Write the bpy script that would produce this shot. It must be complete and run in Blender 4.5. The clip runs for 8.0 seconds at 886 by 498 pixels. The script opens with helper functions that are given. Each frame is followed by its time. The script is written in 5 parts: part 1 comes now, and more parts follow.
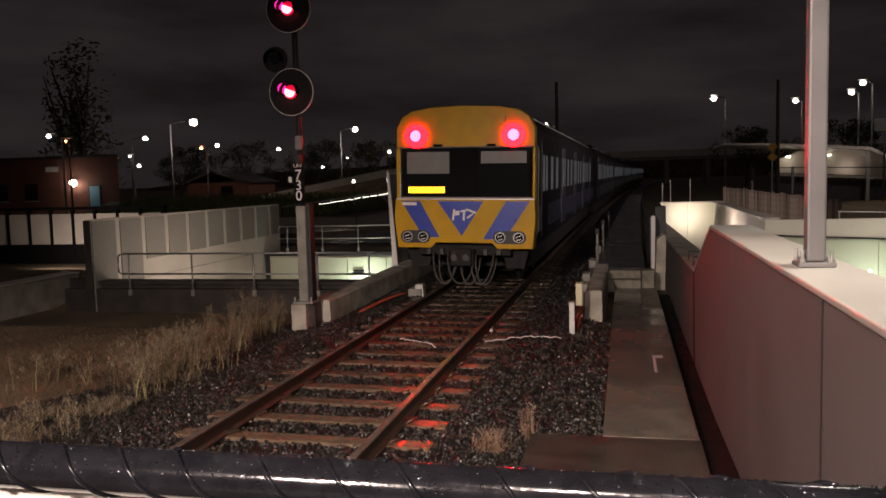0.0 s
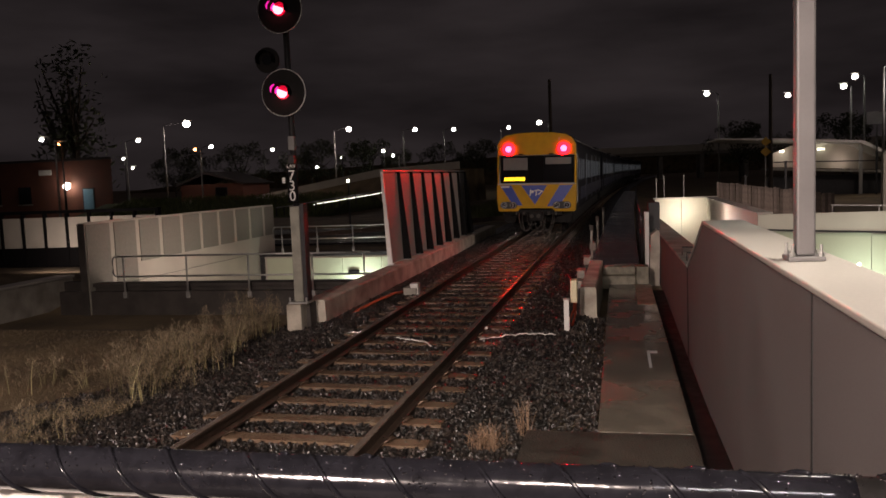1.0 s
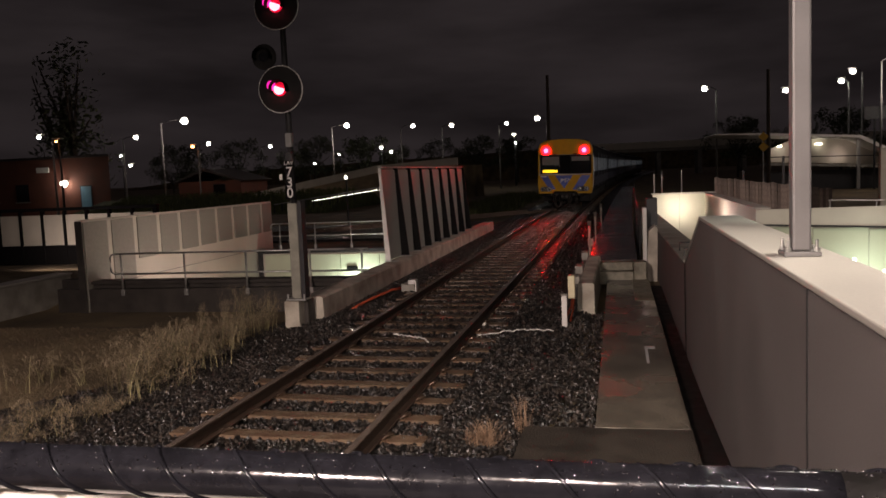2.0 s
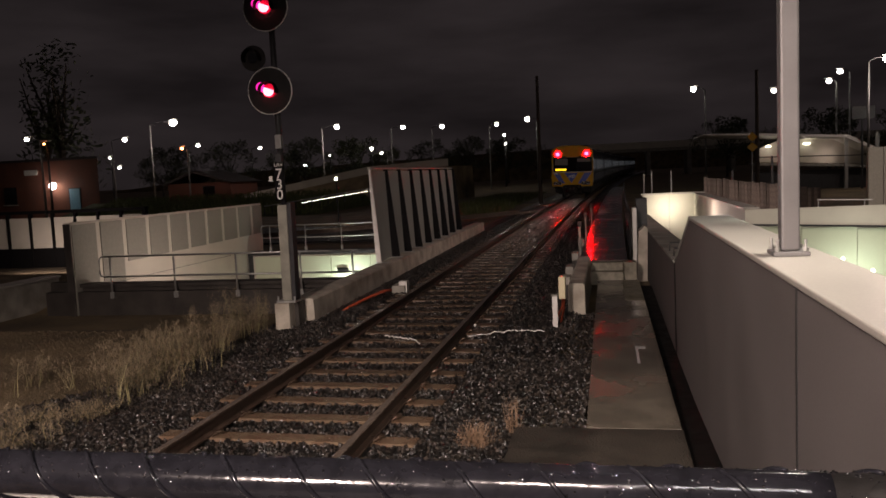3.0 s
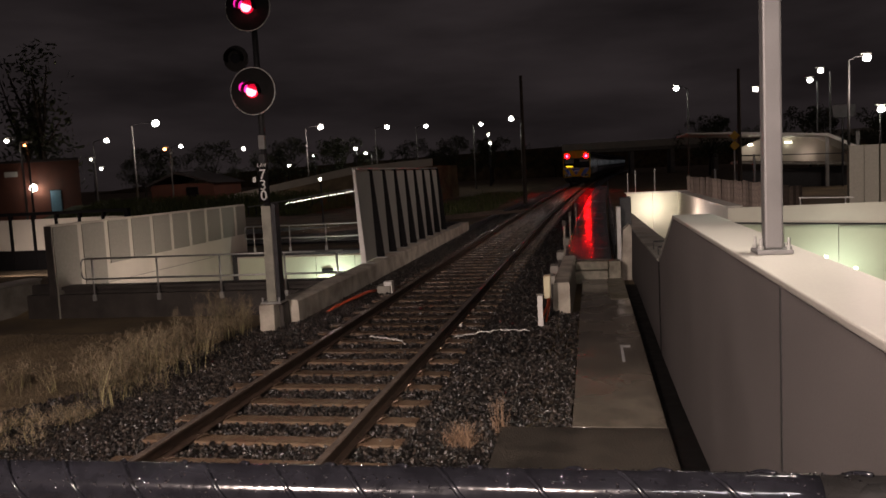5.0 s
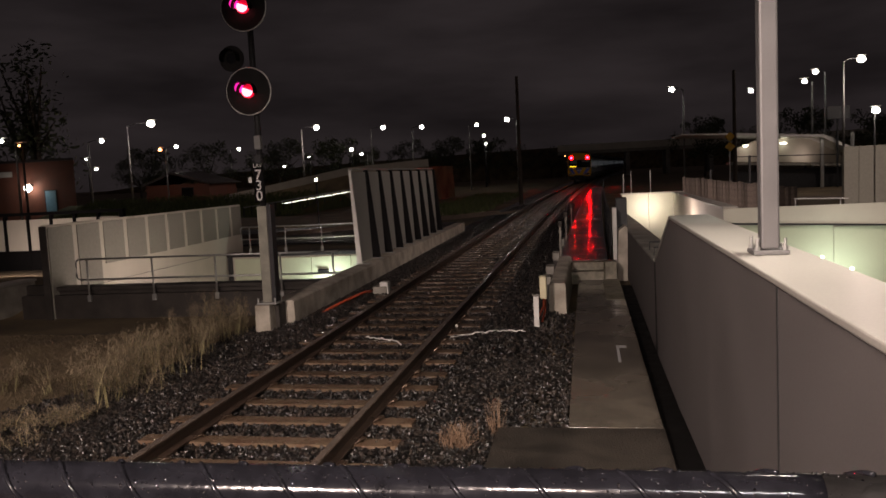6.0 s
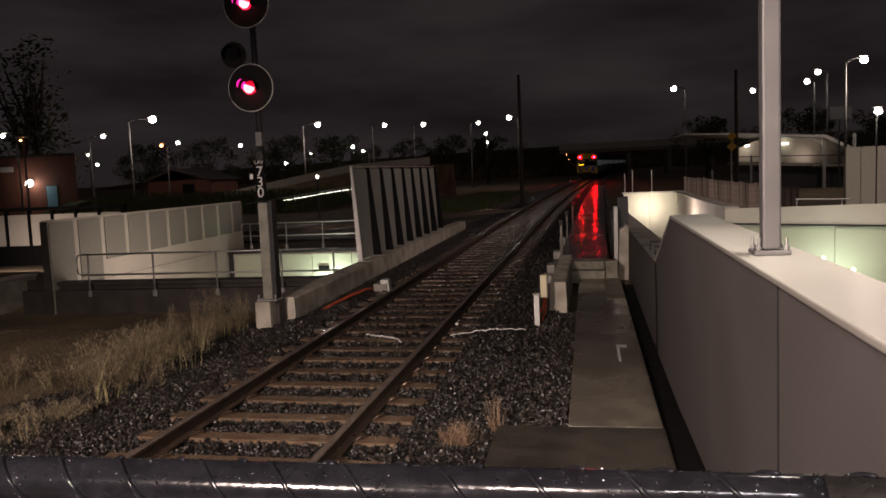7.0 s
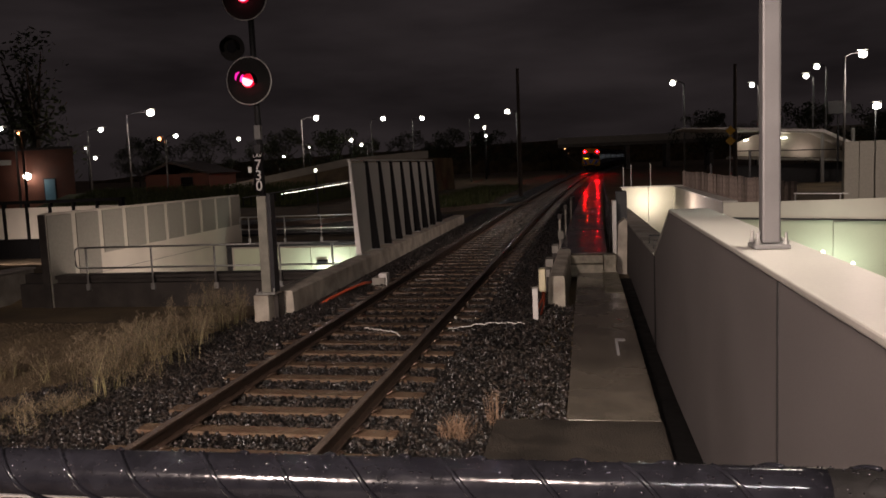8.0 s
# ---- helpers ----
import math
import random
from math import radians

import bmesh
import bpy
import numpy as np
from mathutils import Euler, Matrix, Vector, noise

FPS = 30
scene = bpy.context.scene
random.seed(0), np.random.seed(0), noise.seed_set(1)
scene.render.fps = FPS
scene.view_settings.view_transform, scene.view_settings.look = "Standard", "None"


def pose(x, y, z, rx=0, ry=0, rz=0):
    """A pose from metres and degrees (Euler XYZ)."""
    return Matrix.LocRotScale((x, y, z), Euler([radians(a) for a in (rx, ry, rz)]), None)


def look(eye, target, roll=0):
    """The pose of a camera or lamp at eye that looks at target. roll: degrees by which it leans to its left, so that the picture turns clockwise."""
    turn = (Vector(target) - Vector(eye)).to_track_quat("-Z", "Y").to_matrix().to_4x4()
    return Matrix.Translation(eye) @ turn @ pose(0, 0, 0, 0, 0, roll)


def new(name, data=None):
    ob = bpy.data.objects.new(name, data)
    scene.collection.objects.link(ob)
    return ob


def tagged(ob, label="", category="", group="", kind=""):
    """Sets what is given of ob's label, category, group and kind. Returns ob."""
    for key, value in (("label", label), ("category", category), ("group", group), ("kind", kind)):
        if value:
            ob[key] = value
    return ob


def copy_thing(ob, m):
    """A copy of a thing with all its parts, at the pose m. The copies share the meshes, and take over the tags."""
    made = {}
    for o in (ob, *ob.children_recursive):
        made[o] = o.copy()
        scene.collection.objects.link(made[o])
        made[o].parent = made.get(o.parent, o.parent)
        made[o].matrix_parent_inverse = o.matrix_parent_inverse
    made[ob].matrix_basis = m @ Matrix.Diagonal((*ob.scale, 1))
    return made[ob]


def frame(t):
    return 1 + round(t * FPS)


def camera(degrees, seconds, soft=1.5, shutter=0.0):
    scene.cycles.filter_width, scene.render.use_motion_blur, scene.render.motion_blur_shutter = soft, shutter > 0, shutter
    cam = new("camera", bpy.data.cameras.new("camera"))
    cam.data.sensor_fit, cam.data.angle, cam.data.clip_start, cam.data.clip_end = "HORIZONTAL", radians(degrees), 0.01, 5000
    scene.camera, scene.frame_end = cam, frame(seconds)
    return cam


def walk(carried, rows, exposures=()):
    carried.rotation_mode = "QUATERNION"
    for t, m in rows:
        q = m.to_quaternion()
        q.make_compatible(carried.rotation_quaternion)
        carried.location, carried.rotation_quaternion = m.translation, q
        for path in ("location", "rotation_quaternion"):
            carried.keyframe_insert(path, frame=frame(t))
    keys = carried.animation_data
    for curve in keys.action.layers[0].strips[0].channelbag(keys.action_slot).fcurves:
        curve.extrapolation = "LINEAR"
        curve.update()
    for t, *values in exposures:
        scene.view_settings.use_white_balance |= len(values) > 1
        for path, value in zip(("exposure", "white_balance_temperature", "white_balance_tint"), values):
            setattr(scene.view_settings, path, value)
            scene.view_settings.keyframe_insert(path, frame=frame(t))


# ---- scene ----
cam = camera(57.5, 8.0, 1.65)
PATH = [
    (0, look((-0.028, -0.016, 2.34), (-0.467, 1.928, 2.169), -1.5)),
    (0.5, look((-0.016, -0.028, 2.345), (-0.448, 1.918, 2.172), -1.8)),
    (1, look((-0.004, -0.033, 2.342), (-0.432, 1.913, 2.167), -2.2)),
    (1.5, look((0.005, -0.035, 2.343), (-0.423, 1.909, 2.158), -2.3)),
    (3, look((0.012, -0.025, 2.345), (-0.39, 1.926, 2.162), -2.6)),
    (3.5, look((0.01, -0.023, 2.339), (-0.376, 1.93, 2.152), -2.6)),
    (4, look((0.013, -0.019, 2.343), (-0.365, 1.936, 2.149), -2.7)),
    (4.5, look((0.012, -0.013, 2.348), (-0.36, 1.943, 2.16), -2.8)),
    (6, look((0.002, -0.002, 2.344), (-0.353, 1.958, 2.16), -2.8)),
    (6.5, look((0.0, -0.004, 2.343), (-0.356, 1.955, 2.16), -2.6)),
    (7, look((0.0, 0.001, 2.344), (-0.357, 1.96, 2.155), -2.4)),
    (7.5, look((-0.005, 0.004, 2.341), (-0.36, 1.963, 2.145), -2.3)),
    (8, look((-0.007, 0.007, 2.34), (-0.36, 1.964, 2.136), -2.3)),
]
walk(cam, PATH)


# ---------- world and lamps ----------
world = bpy.data.worlds.new("night_sky")
scene.world = world
world.use_nodes = True
wn, wl = world.node_tree.nodes, world.node_tree.links
wbg = wn["Background"]
wco, wno, wra = wn.new("ShaderNodeTexCoord"), wn.new("ShaderNodeTexNoise"), wn.new("ShaderNodeValToRGB")
wmap = wn.new("ShaderNodeMapping")
wmap.inputs["Scale"].default_value = (2.0, 2.0, 9.0)
wno.inputs["Scale"].default_value, wno.inputs["Detail"].default_value = 1.6, 5.0
wra.color_ramp.elements[0].position, wra.color_ramp.elements[0].color = 0.35, (0.0075, 0.0058, 0.0061, 1)
wra.color_ramp.elements[1].position, wra.color_ramp.elements[1].color = 0.70, (0.0195, 0.0152, 0.0158, 1)
wl.new(wco.outputs["Generated"], wmap.inputs["Vector"])
wl.new(wmap.outputs["Vector"], wno.inputs["Vector"])
wl.new(wno.outputs["Fac"], wra.inputs["Fac"])
wl.new(wra.outputs["Color"], wbg.inputs["Color"])
wbg.inputs["Strength"].default_value = 1.22

WARM, COOL = (1.0, 0.785, 0.70), (0.90, 1.0, 0.86)


def lamp(name, kind, place, target, power, color, size=0.3, size_y=None, angle=120, blend=0.85):
    data = bpy.data.lights.new(name, kind)
    data.energy, data.color = power, color
    if kind == "AREA":
        data.size = size
        if size_y:
            data.shape, data.size_y = "RECTANGLE", size_y
    else:
        data.shadow_soft_size = size
    if kind == "SPOT":
        data.spot_size, data.spot_blend = radians(angle), blend
    ob = new(name, data)
    ob.matrix_basis = look(place, target)
    return tagged(ob, category="lamp", kind="structure")


# the luminaire on the light pole beside the track, the station lamps behind the viewer
lamp("lamp_pole", "SPOT", (1.36, 5.35, 5.05), (0.5, 5.3, 0.0), 820, (1.0, 0.88, 0.76), 0.12, angle=114)
lamp("lamp_station", "SPOT", (-3.4, -6.0, 5.8), (-3.2, -1.0, -0.16), 8200, WARM, 0.3, angle=102, blend=0.5)
lamp("lamp_station_low", "SPOT", (-0.40, -2.0, 5.2), (-0.6, 3.0, -0.76), 1100, WARM, 0.16, angle=102, blend=0.5)
# unseen strip lamp, placed for the long streak on the fence rail
lamp("lamp_rail_streak", "AREA", (0.75, -1.2, 5.0), (0.4, 1.0, 1.9), 48, (1.0, 0.92, 0.9), 0.9, 0.06)
# floods in the sunken path east of the track, and an added fill
lamp("lamp_path_wall", "AREA", (1.75, 8.0, 0.35), (5.0, 20.0, 0.0), 105, COOL, 0.2, 5.0)
lamp("lamp_path_end", "AREA", (2.3, 31.7, 0.55), (2.3, 32.55, 0.85), 20, (1.0, 0.9, 0.72), 0.5, 0.2)
lamp("lamp_path_far", "AREA", (5.7, 19.6, -0.7), (5.7, 20.5, -0.2), 20, COOL, 0.3, 1.2)
# unseen fill, added to brighten the cream band, palings and noise wall
lamp("lamp_fill_east", "SPOT", (14.2, 16.0, 7.6), (7.0, 27.0, 0.8), 4300, WARM, 0.25, angle=95)
lamp("lamp_ramp", "POINT", (2.3, 26.5, 0.45), (2.3, 26, 0), 120, WARM, 0.15)
# street lamps that stand further off
lamp("lamp_street_a", "POINT", (-44.1, 77.0, 8.2), (-44, 78, 0), 800, WARM, 0.3)
lamp("lamp_street_b", "POINT", (-33.5, 98.0, 8.2), (-33, 99, 0), 700, WARM, 0.3)
lamp("lamp_street_c", "POINT", (19.4, 61.5, 8.2), (19, 62, 0), 500, WARM, 0.3)
# floods in the underpass approach west of the track, and two added fills
lamp("lamp_cut_floor", "AREA", (-9.2, 27.3, -1.75), (-9.2, 28.2, -1.5), 64, COOL, 0.5, 0.2)
# unseen fill by the head wall, added to brighten the screen's end fin
lamp("lamp_cut_fill", "POINT", (-6.7, 18.95, -0.75), (-6, 21, 1), 66, WARM, 0.1)
# no known source here: added to brighten the pale fence panels
lamp("lamp_fence_fill", "AREA", (-18.6, 23.9, -0.1), (-18.6, 26.0, 0.9), 42, WARM, 3.0, 0.3)
lamp("lamp_cut_wall", "AREA", (-9.6, 20.5, -1.2), (-13.3, 23.0, 0.3), 112, WARM, 0.5, 2.5)


# ---------- materials ----------
def mat(name, color, rough=0.6, metal=0.0, vary=0.35, scale=6.0, fine=60.0, bump=0.15, dist=0.01, second=None,
        wet=0.0, wet_scale=1.2, random_hue=0.0, coat=0.0, spec=0.5):
    """A procedural surface: base colour varied at two scales, with fine relief and, if wet, shiny damp patches."""
    m = bpy.data.materials.new(name)
    m.use_nodes = True
    n, l = m.node_tree.nodes, m.node_tree.links
    b = n["Principled BSDF"]
    b.inputs["Metallic"].default_value = metal
    b.inputs["Specular IOR Level"].default_value = spec
    b.inputs["Coat Weight"].default_value = coat
    b.inputs["Coat Roughness"].default_value = 0.08
    co = n.new("ShaderNodeTexCoord")
    big, small = n.new("ShaderNodeTexNoise"), n.new("ShaderNodeTexNoise")
    big.inputs["Scale"].default_value, big.inputs["Detail"].default_value = scale, 6.0
    small.inputs["Scale"].default_value, small.inputs["Detail"].default_value = fine, 4.0
    l.new(co.outputs["Object"], big.inputs["Vector"])
    l.new(co.outputs["Object"], small.inputs["Vector"])
    ramp = n.new("ShaderNodeValToRGB")
    c2 = second or tuple(c * (1 - vary) for c in color)
    ramp.color_ramp.elements[0].position, ramp.color_ramp.elements[0].color = 0.34, (*c2, 1)
    ramp.color_ramp.elements[1].position, ramp.color_ramp.elements[1].color = 0.66, (*color, 1)
    l.new(big.outputs["Fac"], ramp.inputs["Fac"])
    mul = n.new("ShaderNodeMixRGB")
    mul.blend_type = "MULTIPLY"
    mul.inputs["Fac"].default_value = min(1.0, vary * 1.2)
    l.new(ramp.outputs["Color"], mul.inputs["Color1"])
    l.new(small.outputs["Fac"], mul.inputs["Color2"])
    last = mul.outputs["Color"]
    if random_hue:
        info, r2 = n.new("ShaderNodeObjectInfo"), n.new("ShaderNodeMapRange")
        r2.inputs["To Min"].default_value, r2.inputs["To Max"].default_value = 1 - random_hue, 1 + random_hue
        l.new(info.outputs["Random"], r2.inputs["Value"])
        hsv = n.new("ShaderNodeHueSaturation")
        l.new(r2.outputs["Result"], hsv.inputs["Value"])
        l.new(last, hsv.inputs["Color"])
        last = hsv.outputs["Color"]
    l.new(last, b.inputs["Base Color"])
    rr = n.new("ShaderNodeMapRange")
    if wet:
        pool = n.new("ShaderNodeTexNoise")
        pool.inputs["Scale"].default_value, pool.inputs["Detail"].default_value = wet_scale, 3.0
        l.new(co.outputs["Object"], pool.inputs["Vector"])
        rr.inputs["From Min"].default_value, rr.inputs["From Max"].default_value = 0.42, 0.58
        rr.inputs["To Min"].default_value, rr.inputs["To Max"].default_value = rough, rough * (1 - wet)
        l.new(pool.outputs["Fac"], rr.inputs["Value"])
    else:
        rr.inputs["From Min"].default_value, rr.inputs["From Max"].default_value = 0.3, 0.7
        rr.inputs["To Min"].default_value, rr.inputs["To Max"].default_value = rough * 0.85, min(1.0, rough * 1.15)
        l.new(big.outputs["Fac"], rr.inputs["Value"])
    l.new(rr.outputs["Result"], b.inputs["Roughness"])
    if bump:
        bp = n.new("ShaderNodeBump")
        bp.inputs["Strength"].default_value, bp.inputs["Distance"].default_value = bump, dist
        l.new(small.outputs["Fac"], bp.inputs["Height"])
        l.new(bp.outputs["Normal"], b.inputs["Normal"])
    return m


def island_mat(name, dark, light, rough=0.5, spread=None):
    """For joined small pieces: each piece takes its own shade."""
    m = mat(name, light, rough, vary=0.3, fine=90, bump=0.3)
    n, l = m.node_tree.nodes, m.node_tree.links
    geo, ramp = n.new("ShaderNodeNewGeometry"), n.new("ShaderNodeValToRGB")
    ramp.color_ramp.elements[0].color, ramp.color_ramp.elements[1].color = (*dark, 1), (*light, 1)
    if spread:
        e = ramp.color_ramp.elements.new(0.55)
        e.color = (*spread, 1)
    l.new(geo.outputs["Random Per Island"], ramp.inputs["Fac"])
    l.new(ramp.outputs["Color"], n["Principled BSDF"].inputs["Base Color"])
    return m


def glow(name, color, strength, base=None):
    m = bpy.data.materials.new(name)
    m.use_nodes = True
    b = m.node_tree.nodes["Principled BSDF"]
    b.inputs["Base Color"].default_value = (*(base or [min(1, c * 0.8) for c in color]), 1)
    b.inputs["Emission Color"].default_value, b.inputs["Emission Strength"].default_value = (*color, 1), strength
    return m


M_DIRT = mat("earth_with_dry_grass", (0.33, 0.25, 0.14), 0.9, second=(0.13, 0.098, 0.055), vary=0.5, scale=0.55, fine=25, bump=0.6, dist=0.03)
M_BED = mat("dark_wet_gravel", (0.014, 0.012, 0.011), 0.36, vary=0.6, scale=9, fine=45, bump=1.0, dist=0.03)
M_STONE = island_mat("basalt_ballast_stone", (0.005, 0.0045, 0.0045), (0.055, 0.043, 0.035), 0.33, (0.011, 0.0095, 0.0085))
M_SLEEPER = mat("rust_stained_concrete", (0.20, 0.145, 0.095), 0.38, vary=0.45, scale=5, fine=70, bump=0.25, second=(0.14, 0.085, 0.055), random_hue=0.22, wet=0.78, wet_scale=2.2)
M_CLIP = mat("wet_rail_clip", (0.16, 0.11, 0.08), 0.22, 0.7, vary=0.4, scale=14, fine=120, bump=0.1)
M_SLAB = mat("wet_black_stained_slab", (0.05, 0.04, 0.031), 0.85, vary=0.55, scale=3.0, fine=40, bump=0.9, dist=0.02, spec=0.25)
M_NEAR_BLACK = mat("near_black_matt", (0.007, 0.0065, 0.006), 0.7, vary=0.4, scale=5, fine=50, bump=0.3, spec=0.2)
M_RUST = mat("rusty_rail_side", (0.085, 0.050, 0.032), 0.7, 0.2, vary=0.5, scale=14, fine=120, bump=0.3)
M_RAILTOP = mat("worn_rail_head", (0.30, 0.235, 0.19), 0.17, 0.45, vary=0.25, scale=5, fine=90, bump=0.05)
M_CONC = mat("weathered_concrete", (0.47, 0.44, 0.38), 0.75, vary=0.4, scale=2.5, fine=60, bump=0.25, wet=0.3)
M_CONC_DARK = mat("dark_concrete", (0.07, 0.06, 0.052), 0.8, vary=0.45, scale=2.2, fine=60, bump=0.3, wet=0.3)
M_STEP = mat("mossy_stained_concrete", (0.36, 0.33, 0.25), 0.7, vary=0.5, scale=6, fine=50, bump=0.35, second=(0.16, 0.145, 0.10), wet=0.3)
M_PAD = mat("wet_concrete_pad", (0.17, 0.145, 0.115), 0.30, vary=0.4, scale=1.6, fine=55, bump=0.12, wet=0.75, wet_scale=0.9)
M_WALK = mat("wet_walkway", (0.07, 0.063, 0.06), 0.20, vary=0.4, scale=2, fine=7, bump=0.45, dist=0.012, wet=0.5, wet_scale=1.6)
M_PANEL = mat("mauve_grey_precast", (0.132, 0.118, 0.113), 0.8, vary=0.2, scale=1.1, fine=90, bump=0.1)
M_CAP = mat("pale_coping", (0.50, 0.475, 0.43), 0.36, vary=0.22, scale=0.8, fine=60, bump=0.06)
M_CREAM = mat("cream_precast", (0.62, 0.58, 0.49), 0.7, vary=0.12, scale=1.2, fine=60, bump=0.08)
M_GREY_PANEL = mat("grey_textured_precast", (0.31, 0.30, 0.255), 0.85, vary=0.16, scale=14, fine=60, bump=0.6, dist=0.012)
M_GREEN = mat("pale_green_panel", (0.56, 0.60, 0.44), 0.45, vary=0.10, scale=0.9, fine=40, bump=0.04)
M_STEEL = mat("galvanised_steel", (0.55, 0.55, 0.53), 0.42, 0.75, vary=0.2, scale=9, fine=80, bump=0.05)
M_STEEL_LAMP = mat("dull_lamp_pole_steel", (0.26, 0.26, 0.25), 0.6, 0.3, vary=0.2)
M_FIN = mat("near_black_fin", (0.012, 0.0115, 0.012), 0.8, vary=0.3, scale=5, fine=60, bump=0.06, spec=0.15)
M_STEEL_DK = mat("dark_grey_steel", (0.045, 0.045, 0.048), 0.5, 0.3, vary=0.3, scale=7, fine=70, bump=0.08)
M_POLE = mat("grey_painted_pole", (0.18, 0.176, 0.174), 0.45, 0.2, vary=0.12, scale=4, fine=80, bump=0.03)
M_COLUMN = mat("weathered_column_paint", (0.34, 0.33, 0.27), 0.6, vary=0.35, scale=4, fine=60, bump=0.15)
M_WHITE = mat("white_paint", (0.78, 0.76, 0.72), 0.5, vary=0.12, scale=6, fine=70, bump=0.05)
M_KERB = mat("pale_cast_concrete", (0.66, 0.61, 0.51), 0.75, vary=0.25, scale=2.4, fine=45, bump=0.35, second=(0.34, 0.30, 0.24))
M_SHEET = mat("light_grey_sheet", (0.40, 0.39, 0.35), 0.6, vary=0.15, scale=1.5, fine=50, bump=0.05)
M_HOSE = mat("worn_grey_hose", (0.075, 0.068, 0.06), 0.6, vary=0.3, scale=20, fine=80)
M_BLACK = mat("black_paint", (0.009, 0.0085, 0.009), 0.9, vary=0.3, scale=6, fine=70, bump=0.08, spec=0.12)
M_WRAP = mat("black_plastic_wrap", (0.012, 0.012, 0.015), 0.13, vary=0.4, scale=22, fine=75, bump=0.14, dist=0.003, coat=0.0, spec=0.24)
M_DROP = mat("water_drop", (0.75, 0.75, 0.78), 0.06, 1.0, vary=0.0, bump=0.0)
M_ORANGE = mat("orange_conduit", (0.62, 0.11, 0.045), 0.5, vary=0.2, scale=8, fine=60, bump=0.05)
M_CREAMBOX = mat("cream_plastic_box", (0.75, 0.68, 0.45), 0.45, vary=0.1, scale=8, fine=60, bump=0.03)
M_BRICK = mat("red_brick", (0.20, 0.075, 0.05), 0.85, vary=0.3, scale=0.8, fine=12, bump=0.3)
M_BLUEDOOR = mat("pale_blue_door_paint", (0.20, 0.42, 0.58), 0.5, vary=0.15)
M_TIMBER = mat("weathered_paling", (0.36, 0.29, 0.25), 0.85, vary=0.5, scale=5, fine=40, bump=0.35, random_hue=0.4)
M_LEAF = island_mat("dark_foliage", (0.025, 0.035, 0.018), (0.075, 0.085, 0.04), 0.7)
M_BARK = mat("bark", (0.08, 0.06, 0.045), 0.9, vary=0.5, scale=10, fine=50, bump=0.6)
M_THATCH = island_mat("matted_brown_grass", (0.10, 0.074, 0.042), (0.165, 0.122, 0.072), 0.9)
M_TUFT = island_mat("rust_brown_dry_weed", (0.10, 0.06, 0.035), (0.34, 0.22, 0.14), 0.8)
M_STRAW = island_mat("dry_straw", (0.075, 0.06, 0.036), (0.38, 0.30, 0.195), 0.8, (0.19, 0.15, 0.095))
M_STALK = island_mat("pale_green_dry_stalk", (0.14, 0.13, 0.06), (0.44, 0.40, 0.21), 0.7, (0.26, 0.23, 0.11))
M_GRASS = island_mat("green_grass", (0.05, 0.075, 0.02), (0.15, 0.17, 0.06), 0.8)
M_TURF = mat("green_turf", (0.12, 0.15, 0.05), 0.9, vary=0.5, scale=0.8, fine=14, bump=0.6, dist=0.05)
M_ROOF = mat("dark_tin_roof", (0.07, 0.06, 0.06), 0.6, 0.2, vary=0.3, scale=3, fine=40, bump=0.1)
M_YELLOW = mat("yellow_train_paint", (0.62, 0.35, 0.006), 0.45, vary=0.14, scale=3, fine=80, bump=0.02, coat=0.06, spec=0.25)
# much darker than blue_train_paint, for the side stripes and doors
M_NAVY = mat("dark_blue_side", (0.012, 0.016, 0.055), 0.7, vary=0.12, scale=3, fine=80, bump=0.02)
M_TARGET = mat("matt_black_target", (0.032, 0.030, 0.030), 0.85, vary=0.3, scale=6, fine=70, bump=0.05, spec=0.15)
M_SHADE = mat("dull_sun_blind", (0.19, 0.185, 0.17), 0.5, vary=0.15, bump=0.0)
M_BLUE = mat("blue_train_paint", (0.035, 0.07, 0.42), 0.32, vary=0.12, scale=3, fine=80, bump=0.02, coat=0.5)
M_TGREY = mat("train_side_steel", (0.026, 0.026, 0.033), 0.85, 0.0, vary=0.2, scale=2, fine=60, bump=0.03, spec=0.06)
M_GLASSBLK = mat("dark_windscreen", (0.012, 0.012, 0.014), 0.06, vary=0.1, bump=0.0, spec=0.6)
M_MARK = mat("plain_grey", (0.42, 0.42, 0.42), 0.4, vary=0.1, bump=0.0)
M_UNDER = mat("grimy_underframe", (0.018, 0.016, 0.015), 0.8, vary=0.5, scale=8, fine=40, bump=0.4)
M_CHROME = mat("chrome", (0.75, 0.75, 0.75), 0.15, 1.0, vary=0.1, bump=0.0)
M_RUBBER = mat("dark_rubber", (0.02, 0.02, 0.02), 0.7, vary=0.2)
G_RED = glow("red_tail_lens", (1.0, 0.0005, 0.0016), 1250)
G_REDBLOOM = glow("red_lens_bloom", (1.0, 0.003, 0.007), 14.0)
G_SIGNAL = glow("red_signal_lens", (1.0, 0.004, 0.05), 0.55)
G_MAGENTA = glow("magenta_reflection_glow", (1.0, 0.02, 0.42), 1.3)
G_SIGCORE = glow("signal_lamp_core", (1.0, 0.13, 0.17), 7.0)
G_WHITE = glow("white_street_lens", (1.0, 0.94, 0.80), 22)
G_ORANGE = glow("orange_street_lens", (1.0, 0.30, 0.10), 14)
G_DEST = glow("amber_display", (1.0, 0.62, 0.02), 2.0)
G_WIN = glow("dim_carriage_window", (0.85, 0.9, 1.0), 0.042, (0.02, 0.02, 0.025))
G_STRIP = glow("handrail_strip_light", (1.0, 0.98, 0.80), 7)
G_WARM = glow("warm_white_glow", (1.0, 0.93, 0.75), 6)


